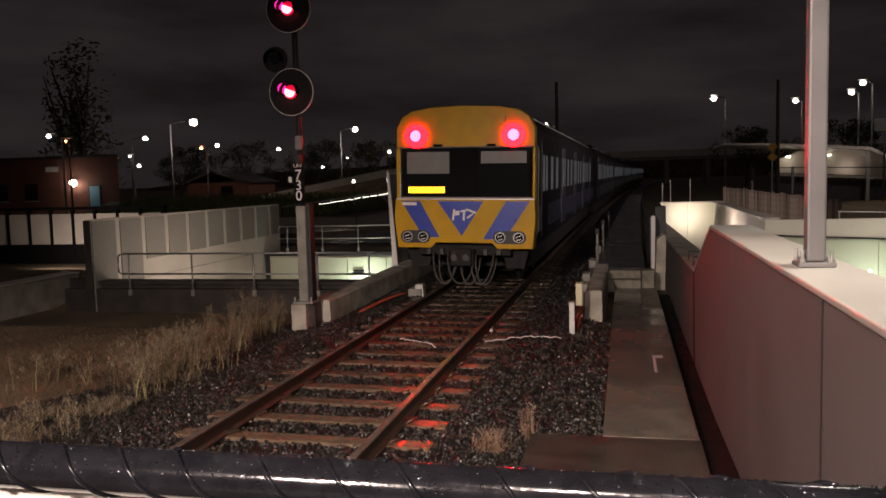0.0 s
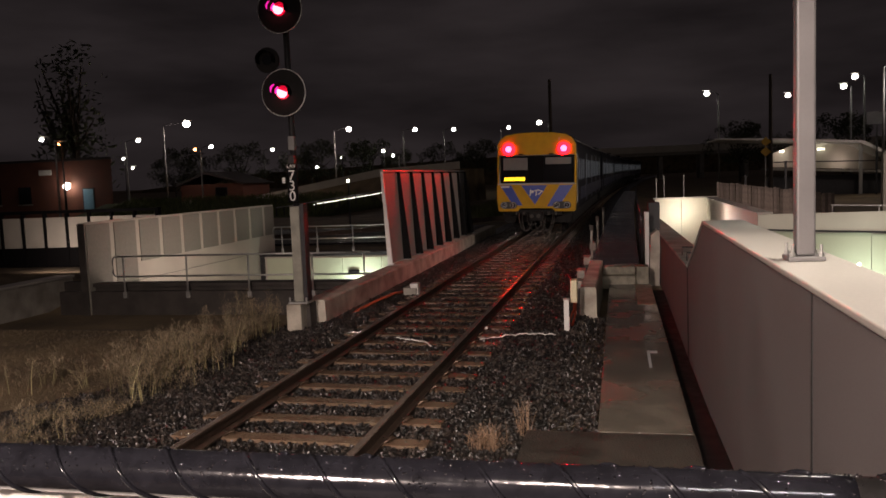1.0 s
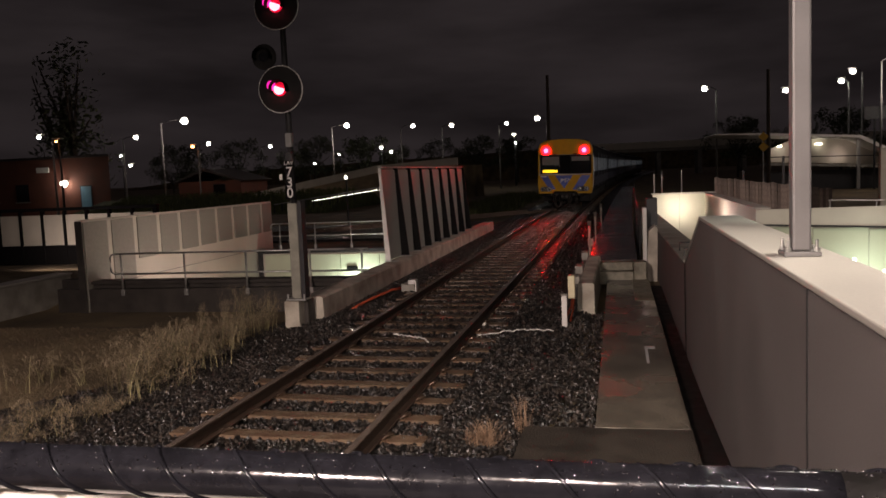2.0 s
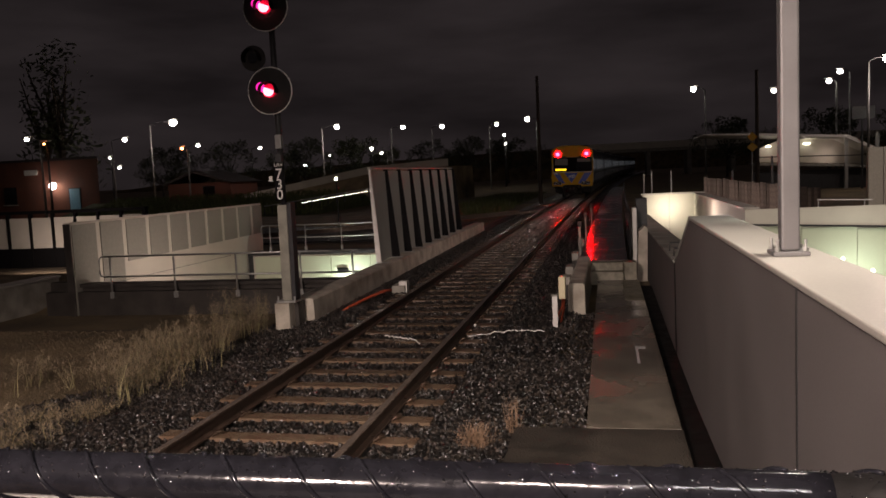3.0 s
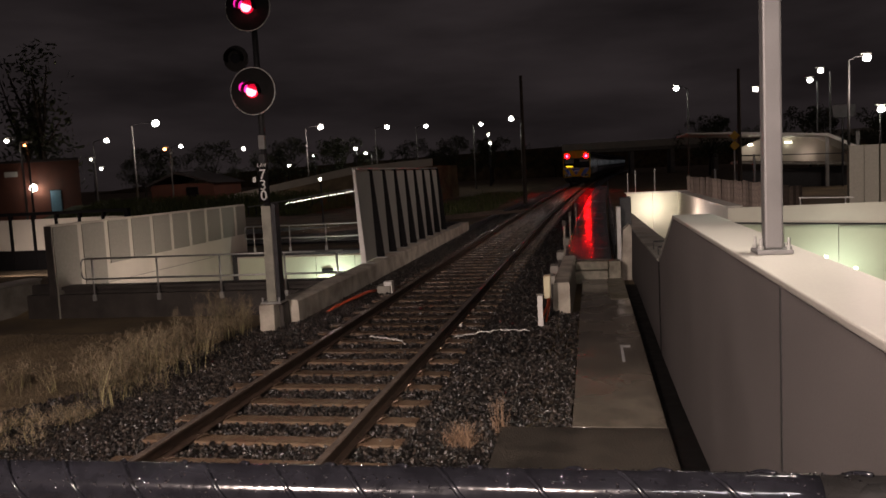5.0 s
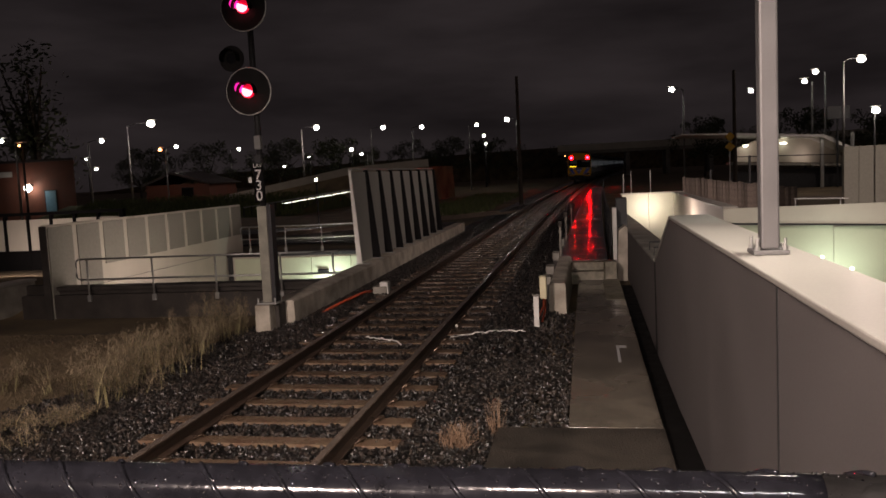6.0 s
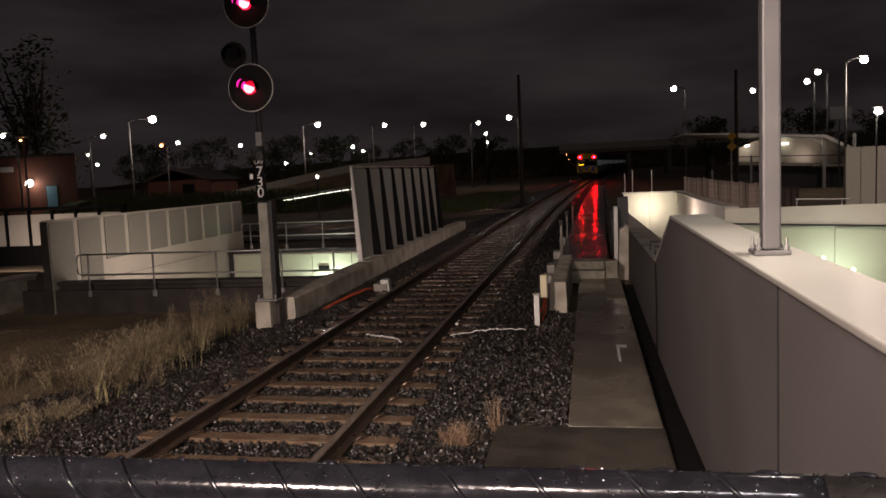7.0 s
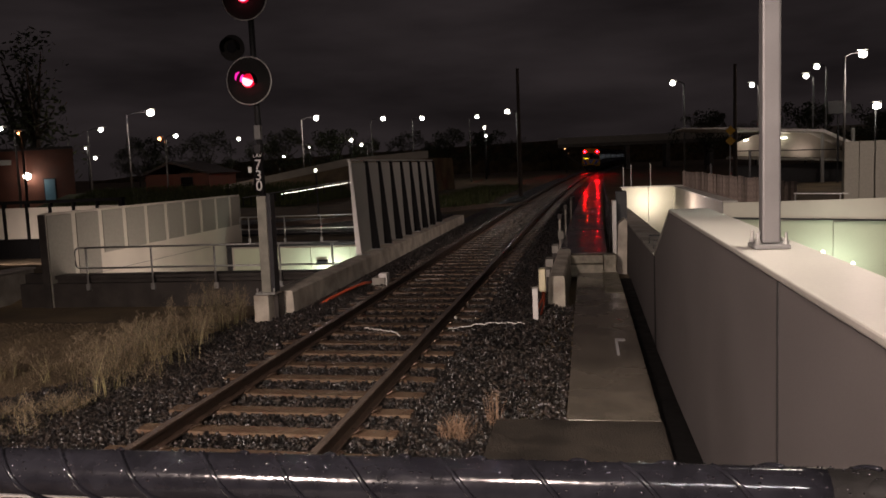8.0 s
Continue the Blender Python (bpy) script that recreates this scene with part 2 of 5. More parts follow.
# ---------- building helpers ----------
def bx(bm, x0, x1, y0, y1, z0, z1, bevel=0.0):
    r = bmesh.ops.create_cube(bm, size=1.0)
    for v in r["verts"]:
        v.co = Vector(((x0 + x1) / 2 + v.co.x * (x1 - x0), (y0 + y1) / 2 + v.co.y * (y1 - y0), (z0 + z1) / 2 + v.co.z * (z1 - z0)))
    if bevel:
        edges = list({e for v in r["verts"] for e in v.link_edges})
        bmesh.ops.bevel(bm, geom=edges, offset=bevel, segments=2, affect="EDGES", profile=0.5)
    return bm


def box(x0, x1, y0, y1, z0, z1, bevel=0.0):
    return bx(bmesh.new(), x0, x1, y0, y1, z0, z1, bevel)


def cyl(bm, p0, p1, r0, r1=None, seg=12):
    p0, p1 = Vector(p0), Vector(p1)
    d = p1 - p0
    q = d.to_track_quat("Z", "Y").to_matrix().to_4x4()
    bmesh.ops.create_cone(bm, cap_ends=True, segments=seg, radius1=r0, radius2=r0 if r1 is None else r1, depth=d.length,
                          matrix=Matrix.Translation((p0 + p1) / 2) @ q)
    return bm


def tube(bm, points, r, seg=8):
    """A round bar swept along points."""
    pts = [Vector(p) for p in points]
    rings = []
    for i, p in enumerate(pts):
        d = (pts[min(i + 1, len(pts) - 1)] - pts[max(i - 1, 0)]).normalized()
        side = d.cross(Vector((0, 0, 1)))
        side = side.normalized() if side.length > 1e-4 else Vector((1, 0, 0))
        up = side.cross(d)
        rings.append([bm.verts.new(p + r * (math.cos(a) * side + math.sin(a) * up)) for a in (2 * math.pi * k / seg for k in range(seg))])
    for a, b in zip(rings, rings[1:]):
        for k in range(seg):
            bm.faces.new((b[k], b[(k + 1) % seg], a[(k + 1) % seg], a[k]))
    bm.faces.new(rings[0])
    bm.faces.new(rings[-1][::-1])
    return bm


def prism(bm, outline, axis, a0, a1):
    """An outline of two coordinates pushed along an axis from a0 to a1."""
    put = {"x": lambda p, a: (a, p[0], p[1]), "y": lambda p, a: (p[0], a, p[1]), "z": lambda p, a: (p[0], p[1], a)}[axis]
    lo, hi = [bm.verts.new(put(p, a0)) for p in outline], [bm.verts.new(put(p, a1)) for p in outline]
    k = len(outline)
    faces = [bm.faces.new(lo), bm.faces.new(hi[::-1])] + [bm.faces.new((lo[i], hi[i], hi[(i + 1) % k], lo[(i + 1) % k])) for i in range(k)]
    bmesh.ops.recalc_face_normals(bm, faces=faces)
    return bm


def sweep(bm, profile, path):
    """A closed profile (across, up) carried along path points (x, y, z) that run mostly along y."""
    rings = [[bm.verts.new((p[0] + u, p[1], p[2] + w)) for u, w in profile] for p in path]
    k = len(profile)
    for a, b in zip(rings, rings[1:]):
        for i in range(k):
            bm.faces.new((a[i], a[(i + 1) % k], b[(i + 1) % k], b[i]))
    bm.faces.new(rings[0]), bm.faces.new(rings[-1][::-1])
    bmesh.ops.recalc_face_normals(bm, faces=bm.faces[:])
    return bm


def mesh_of(name, bm, material, smooth=False):
    me = bpy.data.meshes.new(name)
    bm.to_mesh(me)
    bm.free()
    me.materials.append(material)
    if smooth:
        me.shade_smooth()
    return me


def thing(name, x, y, z, label, category, group="", kind=""):
    ob = new(name)
    ob.matrix_basis = pose(x, y, z)
    ob.empty_display_size = 0.2
    return tagged(ob, label, category, group, kind)


def part(name, bm, material, parent, label="", smooth=False, kind=""):
    """Links a bmesh in world coordinates as one mesh under a thing or a part."""
    ob = new(name, mesh_of(name, bm, material, smooth))
    ob.parent = parent
    base = parent.matrix_basis if parent.parent is None else parent.parent.matrix_basis
    ob.matrix_parent_inverse = base.inverted() if parent.parent is None else Matrix()
    return tagged(ob, label, kind=kind)


def solid(name, bm, material, label, category, kind="", group="", smooth=False):
    return tagged(new(name, mesh_of(name, bm, material, smooth)), label, category, group, kind)


def bend(y):
    """The line curves slowly to the east."""
    return y * y / 4720.0


def rise(y):
    return 0.0042 * max(0.0, y - 15.0)


TRACK_X, CANT = -3.154, 0.010


def on_track(u, y, w=0.0):
    """A point u metres east of the track's centre, w above the rail heads' plane."""
    return (TRACK_X + bend(y) + u, y, rise(y) + 0.008 - u * CANT + w)


STATIONS = [-23 + 3 * i for i in range(0, 31)] + [70 + 8 * i for i in range(1, 26)]


# ---------- ground, cuttings and walls ----------
def ground_sheet():
    """One sheet to the horizon with the two sunken paths cut out of it."""
    xs = [-3000, -400, -120, -60, -30, -20, -13.5, -6.8, -5.95, -4.5, 1.33, 3.32, 13.0, 30, 60, 120, 400, 3000]
    ys = [-3000, -200, -40, -3.0, 5, 10, 14.0, 16.2, 18.55, 20.45, 28.1, 32.55, 45, 70, 110, 200, 400, 3000]
    bm = bmesh.new()
    grid = {}
    for i, x in enumerate(xs):
        for j, y in enumerate(ys):
            ditch = 0.0
            if -40 < x < -6.5 and 15 < y < 19:
                ditch = 0.40
            elif x == -20 and y == 14.0 or x == -30 and 9 < y < 15:
                ditch = 0.36
            grid[i, j] = bm.verts.new((x, y, -0.42 - ditch + 0.004 * max(0, min(y, 200) - 20)))
    for i in range(len(xs) - 1):
        for j in range(len(ys) - 1):
            cx, cy = (xs[i] + xs[i + 1]) / 2, (ys[j] + ys[j + 1]) / 2
            if -13.5 < cx < -5.95 and 18.55 < cy < 28.1:
                continue
            if 1.33 < cx < 13.0 and -3.0 < cy < 20.45 or 1.33 < cx < 3.32 and 20.45 < cy < 32.55:
                continue
            bm.faces.new((grid[i, j], grid[i + 1, j], grid[i + 1, j + 1], grid[i, j + 1]))
    return solid("ground", bm, M_DIRT, "bare brown earth with thin dry grass at night", "ground", "structure")


ground_sheet()


def cutting_west():
    bm = box(-13.6, -5.9, 18.3, 28.3, -3.4, -3.2)
    solid("floor_west", bm, M_CONC, "pale concrete floor of the sunken path", "floor", "structure")
    # head wall under the hand rail
    w = thing("wall_head", -9.5, 18.4, -3.2, "weathered concrete head wall above the sunken path", "wall", kind="structure")
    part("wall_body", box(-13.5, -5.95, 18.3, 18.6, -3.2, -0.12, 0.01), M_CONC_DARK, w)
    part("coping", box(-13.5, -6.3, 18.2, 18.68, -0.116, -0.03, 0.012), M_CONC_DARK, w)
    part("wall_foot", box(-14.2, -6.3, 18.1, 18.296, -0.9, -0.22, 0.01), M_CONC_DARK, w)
    # far wall: green panels below a dark beam
    w = thing("wall_green_west", -9.5, 28.2, -3.2, "pale green panelled wall lit from below", "wall", kind="structure")
    part("wall_body", box(-13.2, -5.7, 28.14, 28.5, -3.2, -0.36), M_CREAM, w)
    for i in range(5):
        part("panel", box(-13.0 + 1.5 * i + 0.012, -13.0 + 1.5 * (i + 1) - 0.012, 28.09, 28.136, -3.15, -0.42, 0.006), M_GREEN, w)
    part("beam", box(-13.25, -5.7, 28.02, 28.5, -0.356, -0.22, 0.01), M_STEEL_DK, w, "dark edge beam")
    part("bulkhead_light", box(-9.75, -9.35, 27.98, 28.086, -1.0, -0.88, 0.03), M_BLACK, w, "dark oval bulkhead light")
    part("edge_post", box(-13.22, -13.06, 28.0, 28.08, -3.0, -0.36), M_STEEL_DK, w)
    # abutment under the line
    solid("wall_abutment_west", box(-5.95, -5.6, 18.3, 28.5, -3.2, -0.3), M_CONC, "concrete abutment under the railway", "wall", "structure")
    # tall precast wall
    w = thing("wall_precast_west", -13.5, 23.5, -3.2, "tall precast wall with grey textured panels above a smooth cream base", "wall", kind="structure")
    part("wall_body", box(-13.44, -13.3, 18.02, 29.6, -3.2, 1.56, 0.012), M_CREAM, w)
    for i in range(10):
        y0 = 17.98 + 1.185 * i
        low = -1.3 if i < 2 else 0.30 + 0.012 * i
        part("panel", box(-13.298, -13.27, max(y0 + 0.10, 18.08), min(y0 + 1.085, 29.55), low, 1.50, 0.008), M_GREY_PANEL, w)
    # end face darkened in colour, since the station lamps light it strongly
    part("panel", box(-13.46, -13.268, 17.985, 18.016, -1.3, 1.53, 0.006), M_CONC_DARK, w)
    part("ramp_rail", tube(bmesh.new(), [(-13.22, 19.6, -0.18), (-13.22, 26.6, -0.18)], 0.006), M_STEEL_DK, w, "thin dark ramp rail")
    # low kerb wall beside it
    w = thing("wall_low_west", -15, 15.0, -0.8, "low concrete retaining wall with a pale coping", "wall", kind="structure")
    part("wall_body", box(-15.25, -14.9, 9.0, 19.6, -1.0, 0.0, 0.02), M_CONC, w)
    part("coping", box(-15.35, -14.84, 9.0, 19.6, 0.004, 0.06, 0.012), M_CAP, w)
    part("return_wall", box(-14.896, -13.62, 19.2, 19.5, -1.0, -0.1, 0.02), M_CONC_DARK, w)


cutting_west()


def handrail(name, x0, x1, y, z, height, posts, end_left=True):
    """Two-rail galvanised tube rail along x."""
    f = thing(name, (x0 + x1) / 2, y, z, "galvanised two-rail tubular handrail on a concrete edge", "handrail")
    top, mid, r = z + height, z + height * 0.52, 0.024
    if end_left:
        loop = [(x0 + 0.12, y, top)] + [(x0 + 0.12 - 0.12 * math.sin(a), y, top - 0.12 + 0.12 * math.cos(a)) for a in (0.4, 0.8, 1.2, 1.57)]
        loop += [(x0, y, mid + 0.1), (x0 + 0.03, y, mid + 0.03), (x0 + 0.1, y, mid)]
        part("end_loop", tube(bmesh.new(), loop, r), M_STEEL, f, smooth=True)
    part("top_rail", tube(bmesh.new(), [(x0 + 0.12, y, top), (x1, y, top)], r, 10), M_STEEL, f, smooth=True)
    part("middle_rail", tube(bmesh.new(), [(x0 + 0.1, y, mid), (x1, y, mid)], r, 10), M_STEEL, f, smooth=True)
    for x in posts:
        p = part("post", cyl(bmesh.new(), (x, y, z), (x, y, top - r), r), M_STEEL, f, smooth=True)
        part("base_clamp", box(x - 0.05, x + 0.05, y - 0.03, y + 0.03, z, z + 0.16, 0.008), M_STEEL, p)
    return f


handrail("handrail", -12.55, -5.75, 18.05, -0.38, 1.06, (-12.25, -10.5, -8.85, -7.2, -5.9))
handrail("handrail", -12.75, -6.2, 28.25, -0.22, 0.96, (-12.4, -11.0, -9.6, -8.2, -6.8))


def far_fence_west():
    """Pale panels between dark posts, beyond the tall wall."""
    f = thing("noise_fence", -19, 26, -0.4, "pale panelled fence with dark steel posts and top rail", "fence")
    x, k = -31.0, 0
    while x < -16.7:
        part("panel", box(x + 0.05, x + 0.88, 26.02, 26.08, 0.32, 1.44), M_CREAM, f)
        part("post", box(x - 0.045, x + 0.045, 25.95, 26.12, -0.4, 1.58, 0.01), M_BLACK, f)
        x, k = x + 0.93, k + 1
    part("post", box(x - 0.08, x + 0.08, 25.95, 26.12, -0.4, 1.58, 0.01), M_BLACK, f)
    part("top_rail", box(-31.0, x + 0.08, 25.93, 26.14, 1.584, 1.70, 0.01), M_BLACK, f)
    part("plinth", box(-31.0, x + 0.08, 25.97, 26.1, -0.4, 0.316), M_BLACK, f)


far_fence_west()


def parapet_east():
    w = thing("wall_parapet", 1.1, 5, -0.45, "mauve-grey precast parapet wall with a pale wet coping", "wall", kind="structure")
    joints = (-3.0, 0.6, 4.26)
    for a, b in zip(joints, joints[1:]):
        part("panel", box(0.93, 1.33, a + 0.012, b - 0.012, -3.2, 1.70, 0.006), M_PANEL, w)
    bm = prism(bmesh.new(), [(4.282, -3.2), (4.282, 1.70), (9.60, 1.70), (11.80, 0.95), (11.72, -0.45), (11.72, -3.2)], "x", 0.93, 1.33)
    part("panel", bm, M_PANEL, w)
    bm = prism(bmesh.new(), [(12.05, -3.2), (12.05, 0.93), (32.5, 0.57), (32.5, -3.2)], "x", 0.935, 1.33)
    part("panel", bm, M_PANEL, w)
    part("coping", box(0.915, 1.36, -3.0, 9.58, 1.704, 1.745, 0.01), M_CAP, w)
    part("coping", prism(bmesh.new(), [(9.6, 1.704), (9.6, 1.745), (11.83, 0.985), (11.82, 0.945)], "x", 0.92, 1.355), M_CAP, w)
    part("coping", prism(bmesh.new(), [(12.03, 0.935), (12.03, 0.97), (32.5, 0.61), (32.5, 0.574)], "x", 0.92, 1.355), M_CONC, w)
    for y in (0.6, 4.26):
        part("seal_strip", box(0.9275, 1.30, y - 0.013, y + 0.020, -3.0, 1.695), M_RUBBER, w, "dark joint seal")
    part("seal_strip", prism(bmesh.new(), [(11.805, 0.93), (12.045, 0.93), (12.045, -0.45), (11.725, -0.45)], "x", 0.934, 1.30), M_NEAR_BLACK, w, "dark joint seal")


parapet_east()


def sunken_path_east():
    solid("floor_east", box(1.3, 13.2, -3.2, 33.0, -3.4, -3.2), M_CONC, "pale concrete floor of the sunken path", "floor", "structure")
    # end wall and side wall of the ramp
    w = thing("wall_ramp_end", 2.4, 32.6, -3.2, "brightly lit cream precast end wall", "wall", kind="structure")
    for i in range(2):
        part("panel", box(1.36 + 1.0 * i + 0.006, 2.36 + 1.0 * i - 0.006, 32.55, 32.85, -3.2, 1.20, 0.008), M_CREAM, w)
    part("coping", box(1.3, 3.7, 32.5, 32.9, 1.204, 1.25, 0.01), M_CAP, w)
    w = thing("wall_ramp_side", 3.45, 26, -3.2, "cream precast side wall of the ramp", "wall", kind="structure")
    for i in range(4):
        a, b = 20.75 + 2.94 * i, 20.75 + 2.94 * (i + 1)
        part("panel", box(3.30, 3.6, a + 0.006, b - 0.006, -3.2, 1.17, 0.008), M_CREAM, w)
    part("coping", box(3.26, 3.64, 20.75, 32.49, 1.174, 1.215, 0.01), M_CAP, w)
    # broad wall facing the viewer: cream band over green panels
    w = thing("wall_green_east", 8, 20.6, -3.2, "pale green panelled wall under a cream band, lit from below", "wall", kind="structure")
    bm = prism(bmesh.new(), [(3.26, -3.2), (3.26, 1.16), (13.2, 1.16), (13.2, -3.2)], "y", 20.5, 20.74)
    part("wall_body", bm, M_CREAM, w)
    part("band", prism(bmesh.new(), [(3.24, 0.84), (3.24, 1.18), (13.2, 1.20), (13.2, 0.42)], "y", 20.43, 20.496), M_CREAM, w, "smooth cream band")
    for i in range(8):
        a = 3.30 + 1.22 * i
        top = 0.80 - 0.04 * (a - 3.3)
        part("panel", box(a + 0.008, a + 1.212, 20.455, 20.492, -3.15, top - 0.05, 0.006), M_GREEN, w)
    part("edge_strip", prism(bmesh.new(), [(3.26, 0.80), (3.26, 0.836), (13.2, 0.416), (13.2, 0.38)], "y", 20.40, 20.49), M_STEEL_DK, w)
    solid("wall_pit_east", box(13.0, 13.3, -3.0, 20.4, -3.2, 1.2), M_CREAM, "cream precast wall closing the sunken path", "wall", "structure")
    # strip lights on the inside of the parapet
    f = thing("strip_light", 1.4, 5, 1.4, "row of small bright lights inside the parapet", "light")
    part("channel", box(1.3605, 1.38, 2.0, 9.3, 1.62, 1.695, 0.004), M_STEEL, f)
    for i in range(5):
        part("lens", box(1.365, 1.38, 2.9 + 0.55 * i, 2.92 + 0.55 * i, 1.735, 1.749, 0.003), G_STRIP, f)
    # small handle loop on the lower coping
    h = thing("rail_loop", 1.1, 12.9, 0.95, "small dark steel loop on the lower coping", "rail")
    part("bar", tube(bmesh.new(), [(0.98, 12.6, 0.95), (0.98, 12.6, 1.08), (1.3, 12.6, 1.08), (1.3, 12.6, 0.95)], 0.012), M_STEEL_DK, h)
    part("bar", tube(bmesh.new(), [(0.98, 13.5, 0.95), (0.98, 13.5, 1.08), (1.3, 13.5, 1.08), (1.3, 13.5, 0.95)], 0.012), M_STEEL_DK, h)


sunken_path_east()


def pads_east():
    solid("pad_near", box(-0.95, 0.67, 2.5, 7.846, -0.5, -0.203, 0.003), M_SLAB, "dark damp concrete slab", "slab", "structure")
    solid("pad_path", box(-0.25, 0.66, 7.85, 18.45, -0.5, -0.2, 0.003), M_PAD, "wet concrete path with puddles", "path", "structure")
    # near-black strip set a little below the path
    solid("parapet_foot_strip", prism(bmesh.new(), [(2.5, -0.46), (2.5, -0.255), (7.0, -0.265), (9.0, -0.34), (11.5, -0.365), (18.4, -0.33), (18.4, -0.46)], "x", 0.675, 0.925), M_NEAR_BLACK, "recessed near-black strip along the parapet foot", "drain", "structure")
    st = thing("steps", -0.08, 18.7, -0.2, "two weathered concrete steps", "steps", kind="structure")
    part("step", box(-0.47, 0.33, 18.46, 18.78, -0.3, -0.01, 0.02), M_STEP, st)
    part("step", box(-0.47, 0.33, 18.784, 19.095, -0.3, 0.17, 0.02), M_STEP, st)
    wk = thing("walkway", 0, 19.1, 0, "wet dark walkway of cast slabs beside the line", "walkway", kind="structure")
    rng = random.Random(21)
    for i in range(50):
        a, b = 19.1 + 1.2 * i, 20.3 + 1.2 * i - 0.012
        tilt, lean = rng.uniform(-0.006, 0.006), rng.uniform(-0.004, 0.004)
        ends = [(bend(a), a, rise(a) - tilt), (bend(b), b, rise(b) + tilt)]
        part("slab", sweep(bmesh.new(), [(-0.79, -0.4), (-0.77, 0.17 - lean), (0.36, 0.17 + lean), (0.36, -0.4)], ends), M_WALK, wk)
    side = [(bend(y), y, rise(y)) for y in (14.7, 16.5, 18.0, 19.09)]
    solid("kerb_east", sweep(bmesh.new(), [(-0.80, -0.5), (-0.77, 0.24), (-0.74, 0.27), (-0.51, 0.27), (-0.48, 0.24), (-0.475, -0.5)], side), M_KERB, "weathered concrete upstand beside the walkway", "kerb", "structure")
    b = thing("concrete_block", 0.48, 18.6, -0.3, "weathered square concrete block", "block")
    part("block_body", box(0.34, 0.62, 18.46, 18.9, -0.35, 0.20, 0.02), M_STEP, b)
    part("footing", box(0.30, 0.655, 15.6, 18.45, -0.3, -0.19, 0.01), M_STEP, b)
    c = thing("concrete_pier", 0.78, 20, -0.35, "tapered pale concrete pier", "pier")
    part("pier_body", prism(bmesh.new(), [(0.66, -0.4), (0.72, 0.80), (0.86, 0.92), (0.925, 0.86), (0.90, -0.4)], "y", 19.6, 20.2), M_KERB, c)
    c = thing("white_plate", 0.65, 20.3, -0.2, "tall narrow white steel plate", "plate")
    part("plate", box(0.60, 0.70, 20.25, 20.75, -0.3, 1.32, 0.01), M_WHITE, c)
    part("cabinet_back", box(0.72, 1.0, 21.2, 21.7, 0.1, 1.52, 0.02), M_STEEL_DK, c, "dark cabinet behind")
    for i, (y, h, w) in enumerate(((16.2, 0.12, 0.22), (17.6, 0.16, 0.22), (20.4, 0.16, 0.26), (24.0, 0.2, 0.2))):
        b = thing("cable_box", -0.92, y, -0.3, "small pale concrete cable box beside the kerb", "box", group="cable boxes")
        part("lid", box(-0.98 + bend(y), -0.81 + bend(y), y - w, y + w, 0.04 + h * 0.2, 0.10 + h, 0.012), M_CONC, b)
        part("box_body", box(-0.96 + bend(y), -0.82 + bend(y), y - w * 0.9, y + w * 0.9, -0.4, 0.036 + h * 0.2, 0.01), M_CONC_DARK, b)
    for y in (22.5, 27.0, 33.0):
        p = thing("marker_post", -0.86, y, -0.3, "thin pale marker post beside the line", "post", group="marker posts")
        part("shaft", box(-0.90 + bend(y), -0.84 + bend(y), y, y + 0.05, -0.3, 0.75, 0.006), M_CONC, p)
        part("cap", box(-0.92 + bend(y), -0.82 + bend(y), y - 0.02, y + 0.07, 0.754, 0.9, 0.006), M_CONC_DARK, p)
    # dark screen along the walkway
    f = thing("walkway_rail", 0.5, 40, 0.2, "dark steel sheet screen along the walkway", "screen")
    ys = [21.5 + 3.0 * i for i in range(14)]
    for w in (0.55, 1.12):
        part("bar", tube(bmesh.new(), [(0.46 + bend(y), y, rise(y) + w) for y in ys], 0.022), M_STEEL_DK, f, smooth=True)
    for a, b in zip(ys, ys[1:9]):
        part("sheet", sweep(bmesh.new(), [(-0.008, 0.22), (0.008, 0.22), (0.008, 1.08), (-0.008, 1.08)], [(0.50 + bend(a), a + 0.04, rise(a)), (0.50 + bend(b), b - 0.04, rise(b))]), M_STEEL_DK, f)
    for y in ys:
        part("post", cyl(bmesh.new(), (0.46 + bend(y), y, -0.3), (0.46 + bend(y), y, rise(y) + 1.12), 0.022, seg=8), M_STEEL_DK, f)


pads_east()


def kerb_west():
    path = [(0, y, 0) for y in (14.4, 18, 22, 28, 36.3)]
    solid("kerb_west", sweep(bmesh.new(), [(-5.98, -0.6), (-5.98, 0.08), (-5.95, 0.11), (-5.56, 0.11), (-5.53, 0.08), (-5.50, -0.6)], path), M_KERB, "weathered concrete bridge kerb with stains", "kerb", "structure")
    b = thing("kerb_end_block", -5.75, 14.15, -0.45, "short stained concrete block at the kerb end", "block")
    part("block_body", box(-5.86, -5.66, 13.98, 14.3, -0.5, 0.12, 0.02), M_CONC_DARK, b)


kerb_west()


